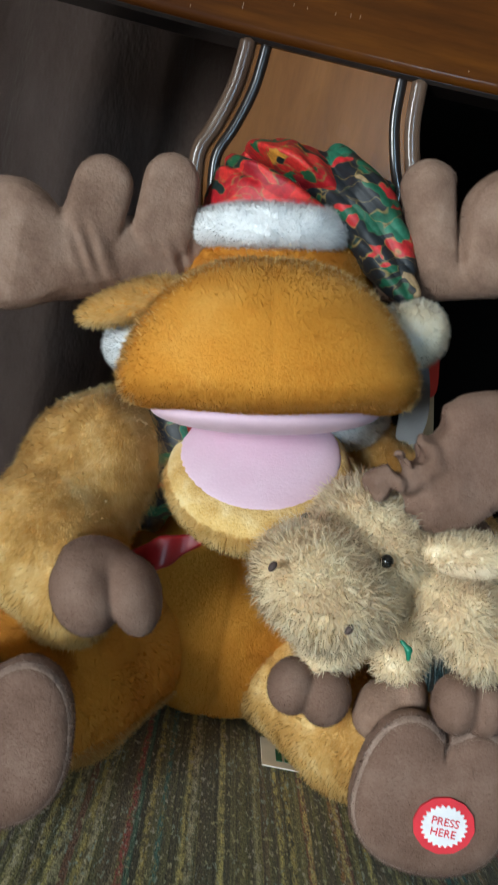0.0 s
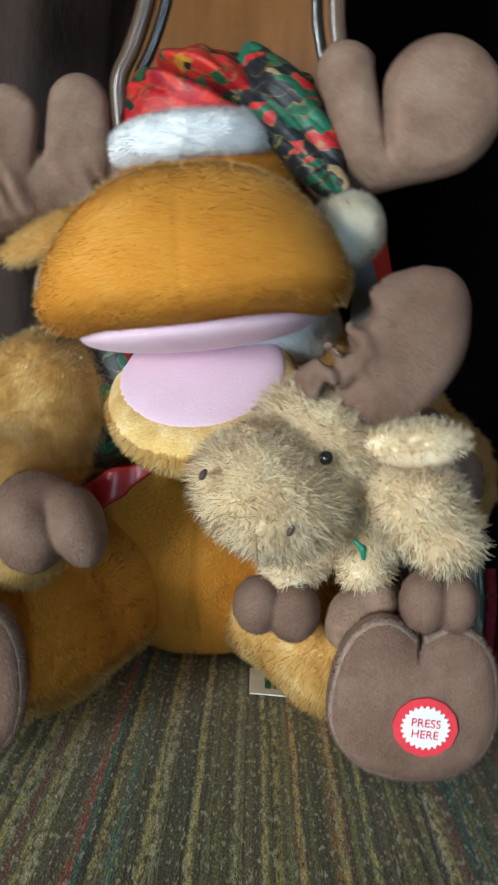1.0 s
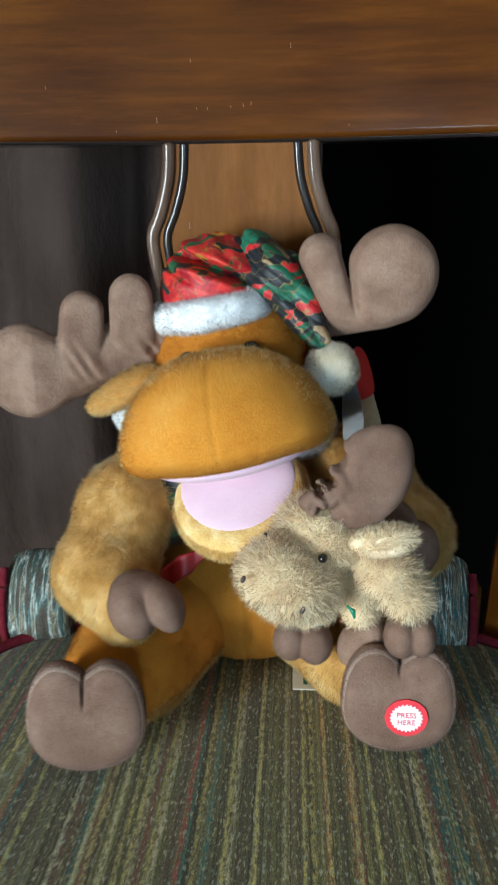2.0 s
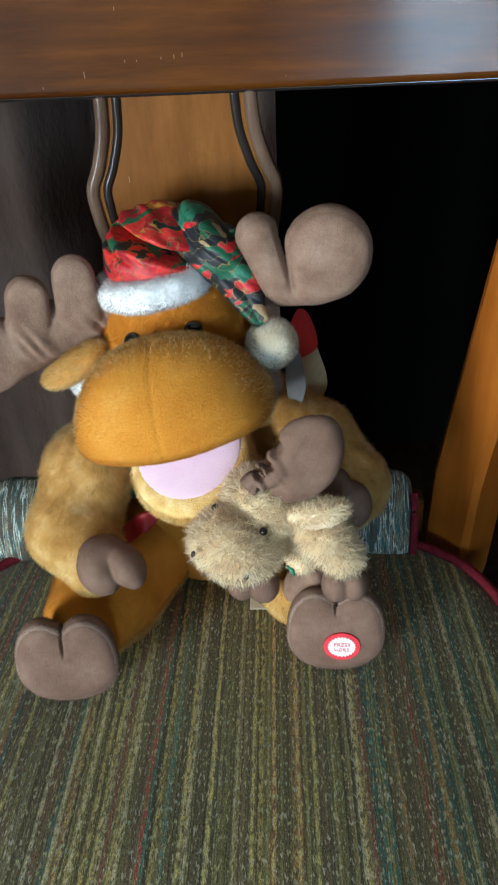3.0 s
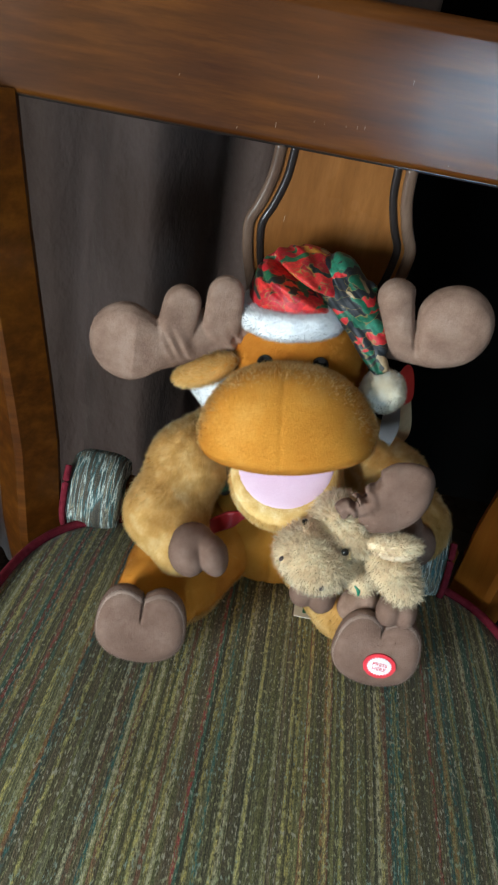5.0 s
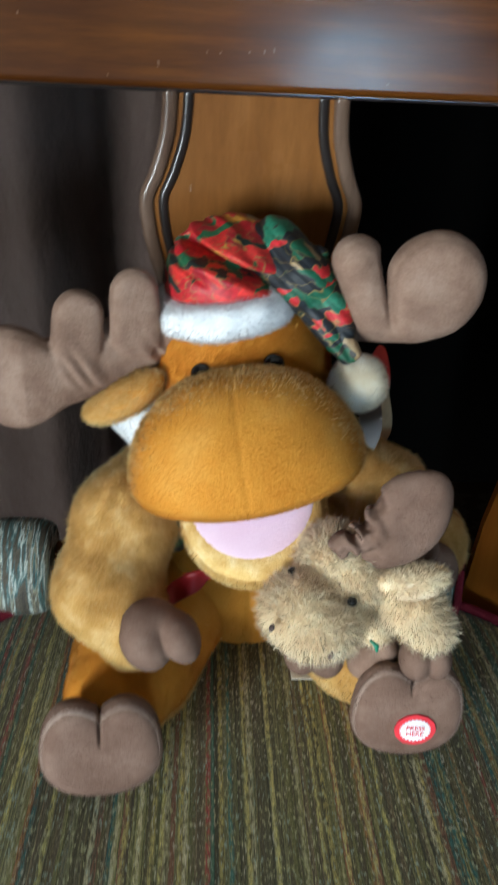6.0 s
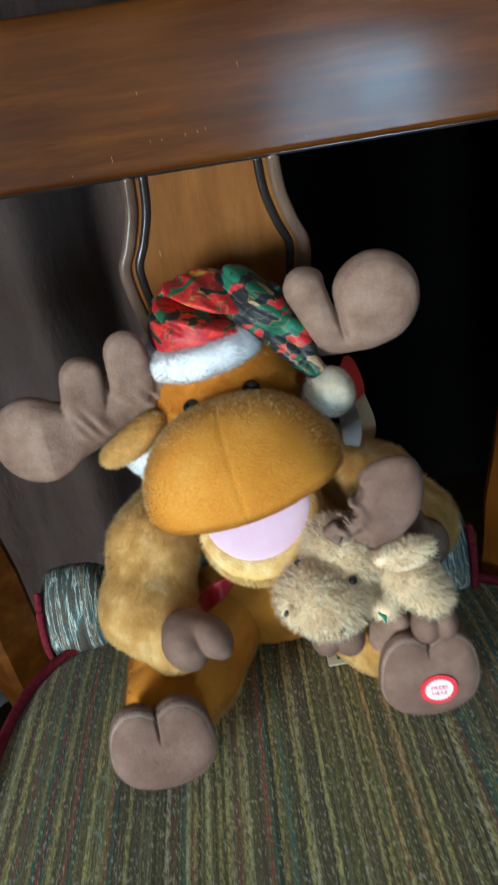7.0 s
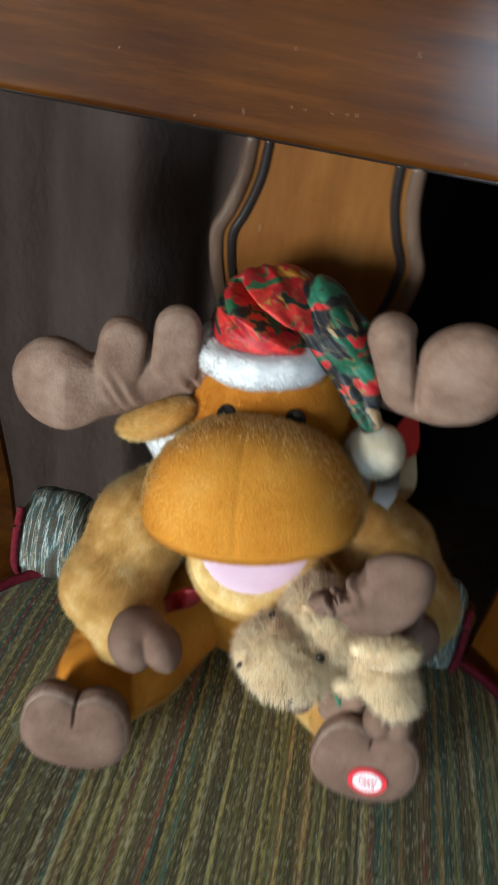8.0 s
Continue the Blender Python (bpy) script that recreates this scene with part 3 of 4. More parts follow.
tagged(part("curtain", folds(-1.3, 0.15, 0.02, 2.3, 0.97, 0.19, 0.021, ((-0.13, 0.032, 0.03), (0.0, 0.03, 0.035), (-0.46, 0.04, 0.03), (-0.8, 0.04, 0.03))), CURTAIN), "dark mauve-brown curtain hanging in soft vertical folds", "curtain")
tagged(part("curtain", folds(0.62, 1.6, 0.02, 2.3, 1.22, 0.24, 0.03), CURTAIN), "mauve-brown curtain hanging at the edge of deep shade", "curtain")

# ---- the armchair ----
CX = 0.065
chair = thing("armchair", (CX, 0.36, 0), "varnished cherry-wood armchair with a striped woven seat", "chair")


def seat_edge(k=72, grow=0.0):
    out = []
    for i in range(k):
        a = 2 * math.pi * i / k
        c, s = math.cos(a), math.sin(a)
        out.append((CX + 0.014 + (0.311 + grow) * math.copysign(abs(c) ** 0.54, c), 0.36 + (0.275 + grow) * math.copysign(abs(s) ** 0.54, s)))
    return out


EDGE_Z = 0.448


def seat_mesh():
    bm = bmesh.new()
    edge = seat_edge(96)
    mid = Vector((CX + 0.014, 0.36))
    rings = []
    for w, z in ((0.02, 0.0), (0.15, 0), (0.3, 0), (0.45, 0), (0.6, 0), (0.72, 0), (0.82, 0), (0.9, 0), (0.96, 0), (1.0, 0), (1.004, -0.03), (0.99, -0.07)):
        top = EDGE_Z + 0.016 * (1 - w**4) if w <= 1 and z == 0 else EDGE_Z + z
        rings.append([bm.verts.new((mid.x + (x - mid.x) * w, mid.y + (y - mid.y) * w, top)) for x, y in edge])
    n = len(edge)
    for r0, r1 in zip(rings, rings[1:]):
        for i in range(n):
            bm.faces.new((r0[i], r1[i], r1[(i + 1) % n], r0[(i + 1) % n]))
    bm.faces.new(rings[0])
    bm.faces.new(rings[-1][::-1])
    bmesh.ops.recalc_face_normals(bm, faces=bm.faces)
    for f in bm.faces:
        f.smooth = True
    return bm


seat = part("seat", seat_mesh(), SEAT, chair, "olive seat cushion with woven multicoloured stripes")
part("piping", tube([(x, y, EDGE_Z + 0.004) for x, y in seat_edge(160, 0.001)], 0.0055, 10, True), PIPING_RED, seat, "dark red corded piping")
part("seat_frame", box((CX - 0.26, 0.12, 0.32), (CX + 0.276, 0.6, 0.378), 0.012), WOOD_RAIL, chair)


def rail_y(x, z):
    """The crest rail's front face: hollowed along its length, leaning back a little."""
    u = x - CX
    return 0.604 - 0.15 * u * u - 0.02 * (z - 0.955)


def crest():
    bm = bmesh.new()
    rows = []
    prof = [(-0.002, 0.004), (0.0, 0.0015), (0.0025, 0.0), (0.004, 0.0), (0.03, 0.0), (0.06, 0.0), (0.09, 0.0), (0.116, 0.0), (0.118, 0.0), (0.128, 0.003), (0.132, 0.01), (0.132, 0.024), (0.125, 0.032), (0.06, 0.034), (0.004, 0.034), (-0.002, 0.03)]
    for i in range(61):
        x = CX - 0.38 + 0.76 * i / 60
        z0 = 0.957 + 0.02 * (x - CX) ** 2
        rows.append([bm.verts.new((x, rail_y(x, z0 + z) + y, z0 + z)) for z, y in prof])
    k = len(prof)
    for a, b in zip(rows, rows[1:]):
        for j in range(k):
            bm.faces.new((a[j], b[j], b[(j + 1) % k], a[(j + 1) % k]))
    bm.faces.new(rows[0])
    bm.faces.new(rows[-1][::-1])
    bmesh.ops.recalc_face_normals(bm, faces=bm.faces)
    for f in bm.faces:
        f.smooth = len(f.verts) == 4
    return bm


part("crest_rail", crest(), WOOD_RAIL, chair, "broad glossy reddish-brown crest rail, worn and scratched")

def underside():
    """An added dark strip that gives the rail's lower face its shade by colour."""
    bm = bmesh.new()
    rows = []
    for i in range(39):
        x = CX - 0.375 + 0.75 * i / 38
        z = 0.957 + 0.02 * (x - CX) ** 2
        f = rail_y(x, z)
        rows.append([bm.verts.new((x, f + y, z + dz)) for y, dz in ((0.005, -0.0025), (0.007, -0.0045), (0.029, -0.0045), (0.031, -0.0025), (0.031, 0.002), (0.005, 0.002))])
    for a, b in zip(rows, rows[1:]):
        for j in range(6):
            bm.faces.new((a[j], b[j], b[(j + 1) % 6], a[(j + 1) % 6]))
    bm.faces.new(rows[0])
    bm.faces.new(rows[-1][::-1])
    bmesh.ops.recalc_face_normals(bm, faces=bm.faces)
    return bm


part("underside_shade", underside(), WOOD_DARK, chair, "added dark strip for the shade under the crest rail")

# the vase-shaped splat: right-hand half outline as (half-width, z)
HALF = [(0.0715, 0.957), (0.0745, 0.925), (0.0835, 0.895), (0.092, 0.875), (0.0915, 0.855), (0.087, 0.83), (0.074, 0.78), (0.06, 0.7), (0.056, 0.6), (0.064, 0.52), (0.073, 0.47), (0.076, 0.44)]
SX = CX - 0.0025


def splat_y(x, z):
    return 0.613 + 0.16 * max(0.0, 0.957 - z) - 0.2 * max(0.0, 0.957 - z) ** 2


def splat_mesh(inset, y0, y1):
    """A board in strips from top to bottom, so that it follows the back's curve."""
    bm = bmesh.new()
    pts = curve([(w, 0, z) for w, z in HALF], 6)
    rows = []
    for p in pts:
        w = p.x - inset
        f = splat_y(0, p.z)
        e = 0.003
        rows.append([bm.verts.new(c) for c in ((SX - w, f + y0 + e, p.z), (SX - w + e, f + y0, p.z), (SX + w - e, f + y0, p.z), (SX + w, f + y0 + e, p.z), (SX + w, f + y1, p.z), (SX - w, f + y1, p.z))])
    for a, b in zip(rows, rows[1:]):
        for j in range(6):
            bm.faces.new((a[j], a[(j + 1) % 6], b[(j + 1) % 6], b[j]))
    bm.faces.new(rows[0])
    bm.faces.new(rows[-1][::-1])
    bmesh.ops.recalc_face_normals(bm, faces=bm.faces)
    return bm


splat = part("splat", splat_mesh(0, 0.0, 0.016), WOOD_SPLAT, chair, "vase-shaped honey-brown wooden splat with dark grooves")
for side in (-1, 1):
    line = curve([(SX + side * (w - 0.0195), splat_y(0, z) - 0.0003, z - 0.002) for w, z in HALF], 6)
    part("groove", tube(line, 0.0042, 8, flat=0.5, across=Vector((0, 1, 0))), WOOD_DARK, splat, "dark glossy carved groove")
    line = curve([(SX + side * (w - 0.0055), splat_y(0, z) - 0.001, z - 0.002) for w, z in HALF], 6)
    part("edge_bead", tube(line, 0.0062, 10, flat=0.55, across=Vector((0, 1, 0))), WOOD_EDGE, splat, "dull grey-brown bead along the splat's edge, its highlight put into the colour")


def post(side):
    """A square post set cornerwise, raked outward and curving forward to the crest rail."""
    bm = bmesh.new()
    rows = []
    for z, c, y in ((0.0, 0.28, 0.74), (0.2, 0.285, 0.68), (0.4, 0.296, 0.636), (0.47, 0.299, 0.632), (0.54, 0.302, 0.629), (0.62, 0.311, 0.624), (0.72, 0.323, 0.615), (0.82, 0.333, 0.603), (0.92, 0.34, 0.589), (0.962, 0.342, 0.582)):
        r, e = 0.045, 0.005
        ring = []
        for ax, ay in ((-1, 0), (0, -1), (1, 0), (0, 1)):
            for s in (-1, 1):
                px, py = (r - e) * ax + s * e * -ay, (r - e) * ay + s * e * ax
                a = radians(-4 * side)
                ring.append((px * math.cos(a) - py * math.sin(a), px * math.sin(a) + py * math.cos(a)))
        rows.append([bm.verts.new((CX - 0.012 + side * (c + (0.014 if side > 0 else 0.017)) + x, y + 0.006 + yy, z)) for x, yy in ring])
    for r0, r1 in zip(rows, rows[1:]):
        for j in range(8):
            bm.faces.new((r0[j], r0[(j + 1) % 8], r1[(j + 1) % 8], r1[j]))
    bm.faces.new(rows[0])
    bm.faces.new(rows[-1][::-1])
    bmesh.ops.recalc_face_normals(bm, faces=bm.faces)
    return bm


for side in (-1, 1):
    # lit right post in bright wood, shaded left post in dark: light by colour
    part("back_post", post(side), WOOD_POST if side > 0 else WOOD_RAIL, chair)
    leg = box((CX + side * 0.25 - 0.024, 0.13, 0), (CX + side * 0.25 + 0.024, 0.178, 0.33), 0.006)
    for v in leg.verts:
        k = 1 - 0.35 * (0.33 - v.co.z) / 0.33
        v.co.x = CX + side * 0.25 + (v.co.x - CX - side * 0.25) * k
        v.co.y = 0.154 + (v.co.y - 0.154) * k
    part("front_leg", leg, WOOD_POST, chair)
part("lower_rail", box((CX - 0.278, 0.632, 0.43), (CX + 0.254, 0.66, 0.5), 0.006), WOOD_RAIL, chair, "dark wooden lower back rail")


def pad_mesh(side):
    """A small upholstered roll against the lower rail."""
    bm = bmesh.new()
    xa, xb = (0.172, 0.236) if side > 0 else (-0.268, -0.196)
    rows = []
    for i in range(13):
        u = i / 12
        x = CX + xa + (xb - xa) * u
        puff = 0.010 * (1 - (2 * u - 1) ** 4)
        rows.append([bm.verts.new((x, y, z)) for y, z in (
            (0.606 - puff, 0.436), (0.598 - puff, 0.46), (0.602 - puff, 0.485), (0.61 - puff, 0.503), (0.622 - 0.6 * puff, 0.518 + 0.6 * puff), (0.64, 0.524 + puff), (0.658, 0.518 + puff), (0.666, 0.5), (0.666, 0.436))])
    k = 9
    for a, b in zip(rows, rows[1:]):
        for j in range(k):
            bm.faces.new((a[j], b[j], b[(j + 1) % k], a[(j + 1) % k]))
    bm.faces.new(rows[0])
    bm.faces.new(rows[-1][::-1])
    bmesh.ops.recalc_face_normals(bm, faces=bm.faces)
    for f in bm.faces:
        f.smooth = len(f.verts) == 4
    return bm


for side in (-1, 1):
    pad = part("back_pad", pad_mesh(side), PAD, chair, "small upholstered pad in teal and grey striped cloth")
    x = CX + (-0.268 if side < 0 else 0.236)
    part("piping", tube(curve([(x, 0.6, 0.44), (x, 0.592, 0.465), (x, 0.6, 0.5), (x, 0.614, 0.524)]), 0.0045, 8), PIPING_RED, pad)

# ---- the plush moose ----
moose = thing("plush_moose", (0.06, 0.54, 0.462), "golden-brown plush moose with taupe antlers, sitting on the chair seat", "soft toy")
HEAD = axes(0, -11, 0)


def torso(P):
    d = ell(P, (0.068, 0.572, 0.55), (0.082, 0.072, 0.098))
    d = smin(d, ell(P, (0.065, 0.565, 0.65), (0.062, 0.052, 0.07)), 0.04)
    d = d + 0.0018 * np.exp(-(((P[:, 0] - 0.07) / 0.004) ** 2)) * (P[:, 1] < 0.55)
    d = smax(d, 0.4615 - P[:, 2], 0.012)
    return d + lumps(P, 0.02, 0.0015)


soft("torso", torso, (-0.04, 0.45, 0.45), (0.18, 0.67, 0.74), GOLD, moose, pile=SHORT)


def head(P):
    d = ell(P, (0.055, 0.562, 0.765), (0.07, 0.062, 0.078))
    return smin(d, ell(P, (0.058, 0.53, 0.735), (0.066, 0.05, 0.06)), 0.03)


soft("head", head, (-0.03, 0.46, 0.66), (0.15, 0.64, 0.86), GOLD, moose, pile=(170, 0.0042, 0.0005, (0, -0.2, -0.5), 0.5, 2, 0.009))
MC = (0.06, 0.466, 0.704)


def muzzle(P):
    q = (P - np.array(MC)) @ HEAD
    z = q[:, 2] - 0.016
    y = (q[:, 1] + 0.05 * q[:, 2]) / np.where(q[:, 1] < 0, 0.073, 0.085)
    side = (np.abs(y) ** 1.6 + np.abs(z / np.where(z > 0, 0.0665, 0.047)) ** 1.6) ** 1.25
    wide = np.abs(q[:, 0]) / (0.0858 * (1 - 0.16 * np.clip(z / 0.06, 0, 1)))
    d = ((wide**2.4 + np.maximum(side, 1e-9) ** 1.2) ** (1 / 2.4) - 1) * 0.07
    d = d + 0.0004 * np.exp(-((q[:, 0] / 0.0022) ** 2))
    d = smax(d, -0.0015 - q[:, 2] - 0.15 * np.maximum(np.abs(q[:, 0]) - 0.05, 0), 0.016)
    return d + lumps(P, 0.025, 0.0012, 2)


def muzzle_rim(P):
    """Where the pile is left long: the cheeks and the edge below the brow."""
    q = (P - np.array(MC)) @ HEAD
    cheek = np.clip((np.abs(q[:, 0]) - 0.052) / 0.03, 0, 1) * np.clip((q[:, 1] + 0.04) / 0.03, 0, 1) * (q[:, 2] > 0.0)
    brow = np.clip((q[:, 2] - 0.05) / 0.02, 0, 1) * np.clip((q[:, 1] + 0.03) / 0.03, 0, 1)
    return np.maximum(cheek, brow) + 1e-4


soft("muzzle", muzzle, (-0.05, 0.38, 0.66), (0.17, 0.6, 0.83), GOLD, moose, h=0.0022, pile=(210, 0.0022, 0.0005, (0, -0.1, -0.35), 0.35, 1, 0.03), label="smooth domed golden velour muzzle with a centre seam")


v, q, n = skin(muzzle, (-0.05, 0.38, 0.66), (0.17, 0.6, 0.83), 0.0022)
pv, pt, pq, pn = tufts(np.random.default_rng(7), v, q, n, 90, 0.0048, 0.0005, (0, -0.1, -0.2), 0.85, 2, 0.012, where=muzzle_rim)
part("muzzle_fringe", to_mesh("muzzle_fringe", pv, pt, pq, pn), GOLD_FUR[1], moose, "longer pale golden fringe round the muzzle")


def palate(P):
    q = (P - np.array(MC)) @ HEAD
    d = ell(q, (0, 0.012, -0.005), (0.07, 0.058, 0.0145))
    return smax(d, q[:, 2] - 0.004, 0.004)


soft("palate", palate, (-0.04, 0.385, 0.66), (0.16, 0.58, 0.74), PINK, moose, pile=(60, 0.0009, 0.0005, (0, 0, 0), 0.6, 1), label="pale pink felt roof of the mouth")
JAW = axes(33, 0, 0)
JC = np.array((0.065, 0.476, 0.669))


def jaw(P):
    q = ((P - JC) @ HEAD) @ JAW
    d = ell(q, (0, 0, -0.012), (0.058, 0.062, 0.028))
    return smax(d, q[:, 2] - 0.002, 0.006)


def tongue(P):
    q = ((P - JC) @ HEAD) @ JAW
    return ell(q, (0, 0.006, 0.0), (0.05, 0.054, 0.007))


soft("lower_jaw", jaw, (-0.02, 0.4, 0.59), (0.15, 0.56, 0.73), GOLD_FUR, moose, pile=(190, 0.005, 0.0005, (0, -0.2, -0.5), 0.5, 2, 0.008), where=lambda P: (((P - JC) @ HEAD) @ JAW)[:, 2] < -0.006)
soft("tongue", tongue, (-0.02, 0.4, 0.6), (0.15, 0.56, 0.73), PINK, moose, pile=(60, 0.0009, 0.0005, (0, 0, 0), 0.6, 1), label="pale pink felt mouth lining")
for x, z in ((0.024, 0.7715), (0.0765, 0.7805)):
    ys = np.linspace(0.46, 0.56, 400)
    y = ys[np.argmax(head(np.stack([np.full(400, x), ys, np.full(400, z)], 1)) < 0)] + 0.0005
    soft("eye", lambda P: ell(P, (x, y, z), (0.0085, 0.0065, 0.0085)), (x - 0.012, y - 0.012, z - 0.012), (x + 0.012, y + 0.012, z + 0.012), EYE_BLACK, moose, h=0.0015, label="round black plastic eye")


def antler_l(P):
    P = P - np.array((0.006, -0.018, 0.0065))
    d = ell(P, (-0.122, 0.517, 0.757), (0.037, 0.022, 0.04))
    d = smin(d, cone(P, (-0.115, 0.52, 0.748), (-0.008, 0.566, 0.782), 0.026, 0.024), 0.012)
    d = smin(d, cone(P, (-0.075, 0.523, 0.77), (-0.072, 0.523, 0.804), 0.02, 0.0185), 0.003)
    d = smin(d, cone(P, (-0.032, 0.535, 0.785), (-0.032, 0.535, 0.818), 0.02, 0.018), 0.003)
    wr = 0.0016 * np.sin(P[:, 0] * 300 + P[:, 2] * 150 + 4 * np.sin(P[:, 0] * 90 + P[:, 2] * 50)) * np.exp(-(((P[:, 2] - 0.765) / 0.014) ** 2)) * np.clip((P[:, 0] + 0.09) / 0.02, 0, 1)
    d = smax(d, 0.501 + 0.35 * np.maximum(P[:, 0] + 0.11, 0) - P[:, 1], 0.008)
    d = d + 0.0005 * np.exp(-(((P[:, 1] - 0.509 - 0.3 * np.maximum(P[:, 0] + 0.11, 0)) / 0.0016) ** 2))
    return d + wr + lumps(P, 0.012, 0.001)


def antler_r(P):
    P = P - np.array((-0.002, -0.018, 0.006))
    d = ell(P, (0.193, 0.524, 0.834), (0.036, 0.024, 0.0395))
    d = smin(d, cone(P, (0.152, 0.53, 0.81), (0.1355, 0.53, 0.849), 0.016, 0.018), 0.0025)
    d = smin(d, cone(P, (0.095, 0.592, 0.786), (0.182, 0.527, 0.812), 0.016, 0.022), 0.006)
    d = smax(d, 0.5065 - P[:, 1], 0.009)
    d = d + 0.0035 * np.exp(-(((P[:, 0] - 0.158 + 0.25 * (P[:, 2] - 0.83)) / 0.0028) ** 2)) * np.clip((P[:, 2] - 0.797) / 0.015, 0, 1) * np.clip((0.86 - P[:, 2]) / 0.01, 0, 1)
    d = d + 0.0005 * np.exp(-(((P[:, 1] - 0.515) / 0.0016) ** 2))
    return d + lumps(P, 0.012, 0.001)


soft("antler", antler_l, (-0.17, 0.47, 0.7), (0.03, 0.6, 0.85), TAUPE, moose, h=0.002, pile=VELOUR, label="plump taupe velour antler with three lobes")
soft("antler", antler_r, (0.05, 0.48, 0.76), (0.25, 0.6, 0.89), TAUPE, moose, h=0.002, pile=VELOUR, label="plump taupe velour antler with rounded lobes")


EAR = axes(28, -30, 0)


def ear(P):
    q = (P - np.array((-0.035, 0.508, 0.746))) @ EAR
    q = q + np.stack([0 * q[:, 0], 0 * q[:, 0], 5.0 * q[:, 1] ** 2], 1)
    return ell(q, (0, 0, 0), (0.035, 0.0165, 0.0095))


def ear_inner(P):
    q = (P - np.array((-0.035, 0.508, 0.746))) @ EAR
    q = q + np.stack([0 * q[:, 0], 0 * q[:, 0], 5.0 * q[:, 1] ** 2], 1)
    return ell(q, (0.002, 0, -0.0058), (0.028, 0.0135, 0.004))


soft("ear", ear, (-0.09, 0.47, 0.7), (0.01, 0.55, 0.79), [GOLD[0], GOLD_FUR[1]], moose, h=0.002, pile=(210, 0.0055, 0.0005, (-0.4, 0, -0.3), 0.6, 2, 0.01))
soft("ear_lining", ear_inner, (-0.09, 0.47, 0.7), (0.01, 0.55, 0.79), TAUPE_DARK, moose, h=0.002, pile=VELOUR, label="brown inner ear")


def arm_l(P):
    return limb(P, [((0.005, 0.552, 0.668), 0.036), ((-0.036, 0.5, 0.64), 0.039), ((-0.049, 0.462, 0.597), 0.0375), ((-0.026, 0.435, 0.578), 0.028)], 0.02) + lumps(P, 0.015, 0.002)


def mitten_l(P):
    d = ell(P, (0.0105, 0.41, 0.592), (0.0145, 0.018, 0.0225), axes(0, -24, 0))
    d = smin(d, ell(P, (-0.0145, 0.408, 0.588), (0.0185, 0.019, 0.0235), axes(0, -30, 0)), 0.002)
    return smin(d, ell(P, (-0.012, 0.418, 0.603), (0.021, 0.018, 0.014)), 0.005) + lumps(P, 0.009, 0.0008)


arm = soft("arm", arm_l, (-0.11, 0.39, 0.52), (0.06, 0.61, 0.75), GOLD_FUR, moose, pile=FUR)
soft("mitten", mitten_l, (-0.05, 0.37, 0.54), (0.05, 0.46, 0.65), FOOT, arm, h=0.002, pile=VELOUR, label="brown velour cloven mitten")


def arm_r(P):
    return limb(P, [((0.13, 0.56, 0.672), 0.035), ((0.183, 0.525, 0.645), 0.037), ((0.208, 0.497, 0.618), 0.036), ((0.2, 0.474, 0.622), 0.029)], 0.02) + lumps(P, 0.015, 0.002)


arm = soft("arm", arm_r, (0.07, 0.42, 0.53), (0.27, 0.62, 0.75), GOLD_FUR, moose, pile=FUR)
soft("mitten", lambda P: smin(ell(P, (0.19, 0.45, 0.646), (0.021, 0.022, 0.021)), ell(P, (0.209, 0.451, 0.626), (0.021, 0.022, 0.023)), 0.004), (0.15, 0.41, 0.58), (0.25, 0.5, 0.69), FOOT, arm, h=0.002, pile=VELOUR, label="brown velour cloven mitten")


def leg_l(P):
    d = limb(P, [((0.005, 0.545, 0.515), 0.053), ((-0.03, 0.47, 0.509), 0.05), ((-0.042, 0.43, 0.51), 0.041)], 0.02)
    return smax(d, 0.4625 - P[:, 2], 0.008) + lumps(P, 0.015, 0.0015)


def leg_r(P):
    d = limb(P, [((0.125, 0.55, 0.512), 0.048), ((0.168, 0.495, 0.505), 0.042), ((0.186, 0.462, 0.51), 0.038)], 0.02)
    return smax(d, 0.4625 - P[:, 2], 0.008) + lumps(P, 0.015, 0.0015, 3)


def foot(P, c, tilt, yaw, cut=0.01):
    size = 0.94
    q = (P - np.array(c)) @ axes(tilt, 0, yaw) / size
    d = smin(ell(q, (-0.02, 0, 0.006), (0.0275, 0.021, 0.0425)), ell(q, (0.02, 0, 0.006), (0.0275, 0.021, 0.0425)), 0.011)
    d = smin(d, ell(q, (0, 0.0, -0.012), (0.045, 0.022, 0.036)), 0.012)
    d = d + 0.0025 * np.exp(-((q[:, 0] / 0.0013) ** 2)) * np.clip((q[:, 2] - cut) / 0.008, 0, 1)
    d = smax(d, -0.0145 - q[:, 1], 0.008)
    d = d + 0.002 * np.exp(-((q[:, 0] / 0.0011) ** 2)) * np.clip((q[:, 2] - cut) / 0.008, 0, 1)
    return smax(d * size, 0.4615 - P[:, 2], 0.006)


soft("leg", leg_l, (-0.11, 0.33, 0.45), (0.08, 0.62, 0.58), GOLD, moose, pile=(160, 0.0034, 0.0005, (0, -0.3, -0.3), 0.45, 1, 0.02))
soft("leg", leg_r, (0.06, 0.36, 0.45), (0.26, 0.62, 0.58), GOLD_FUR, moose, pile=(170, 0.005, 0.0005, (0, -0.3, -0.4), 0.6, 2))
v, q, n = skin(leg_l, (-0.11, 0.33, 0.45), (0.08, 0.62, 0.58), 0.0025)
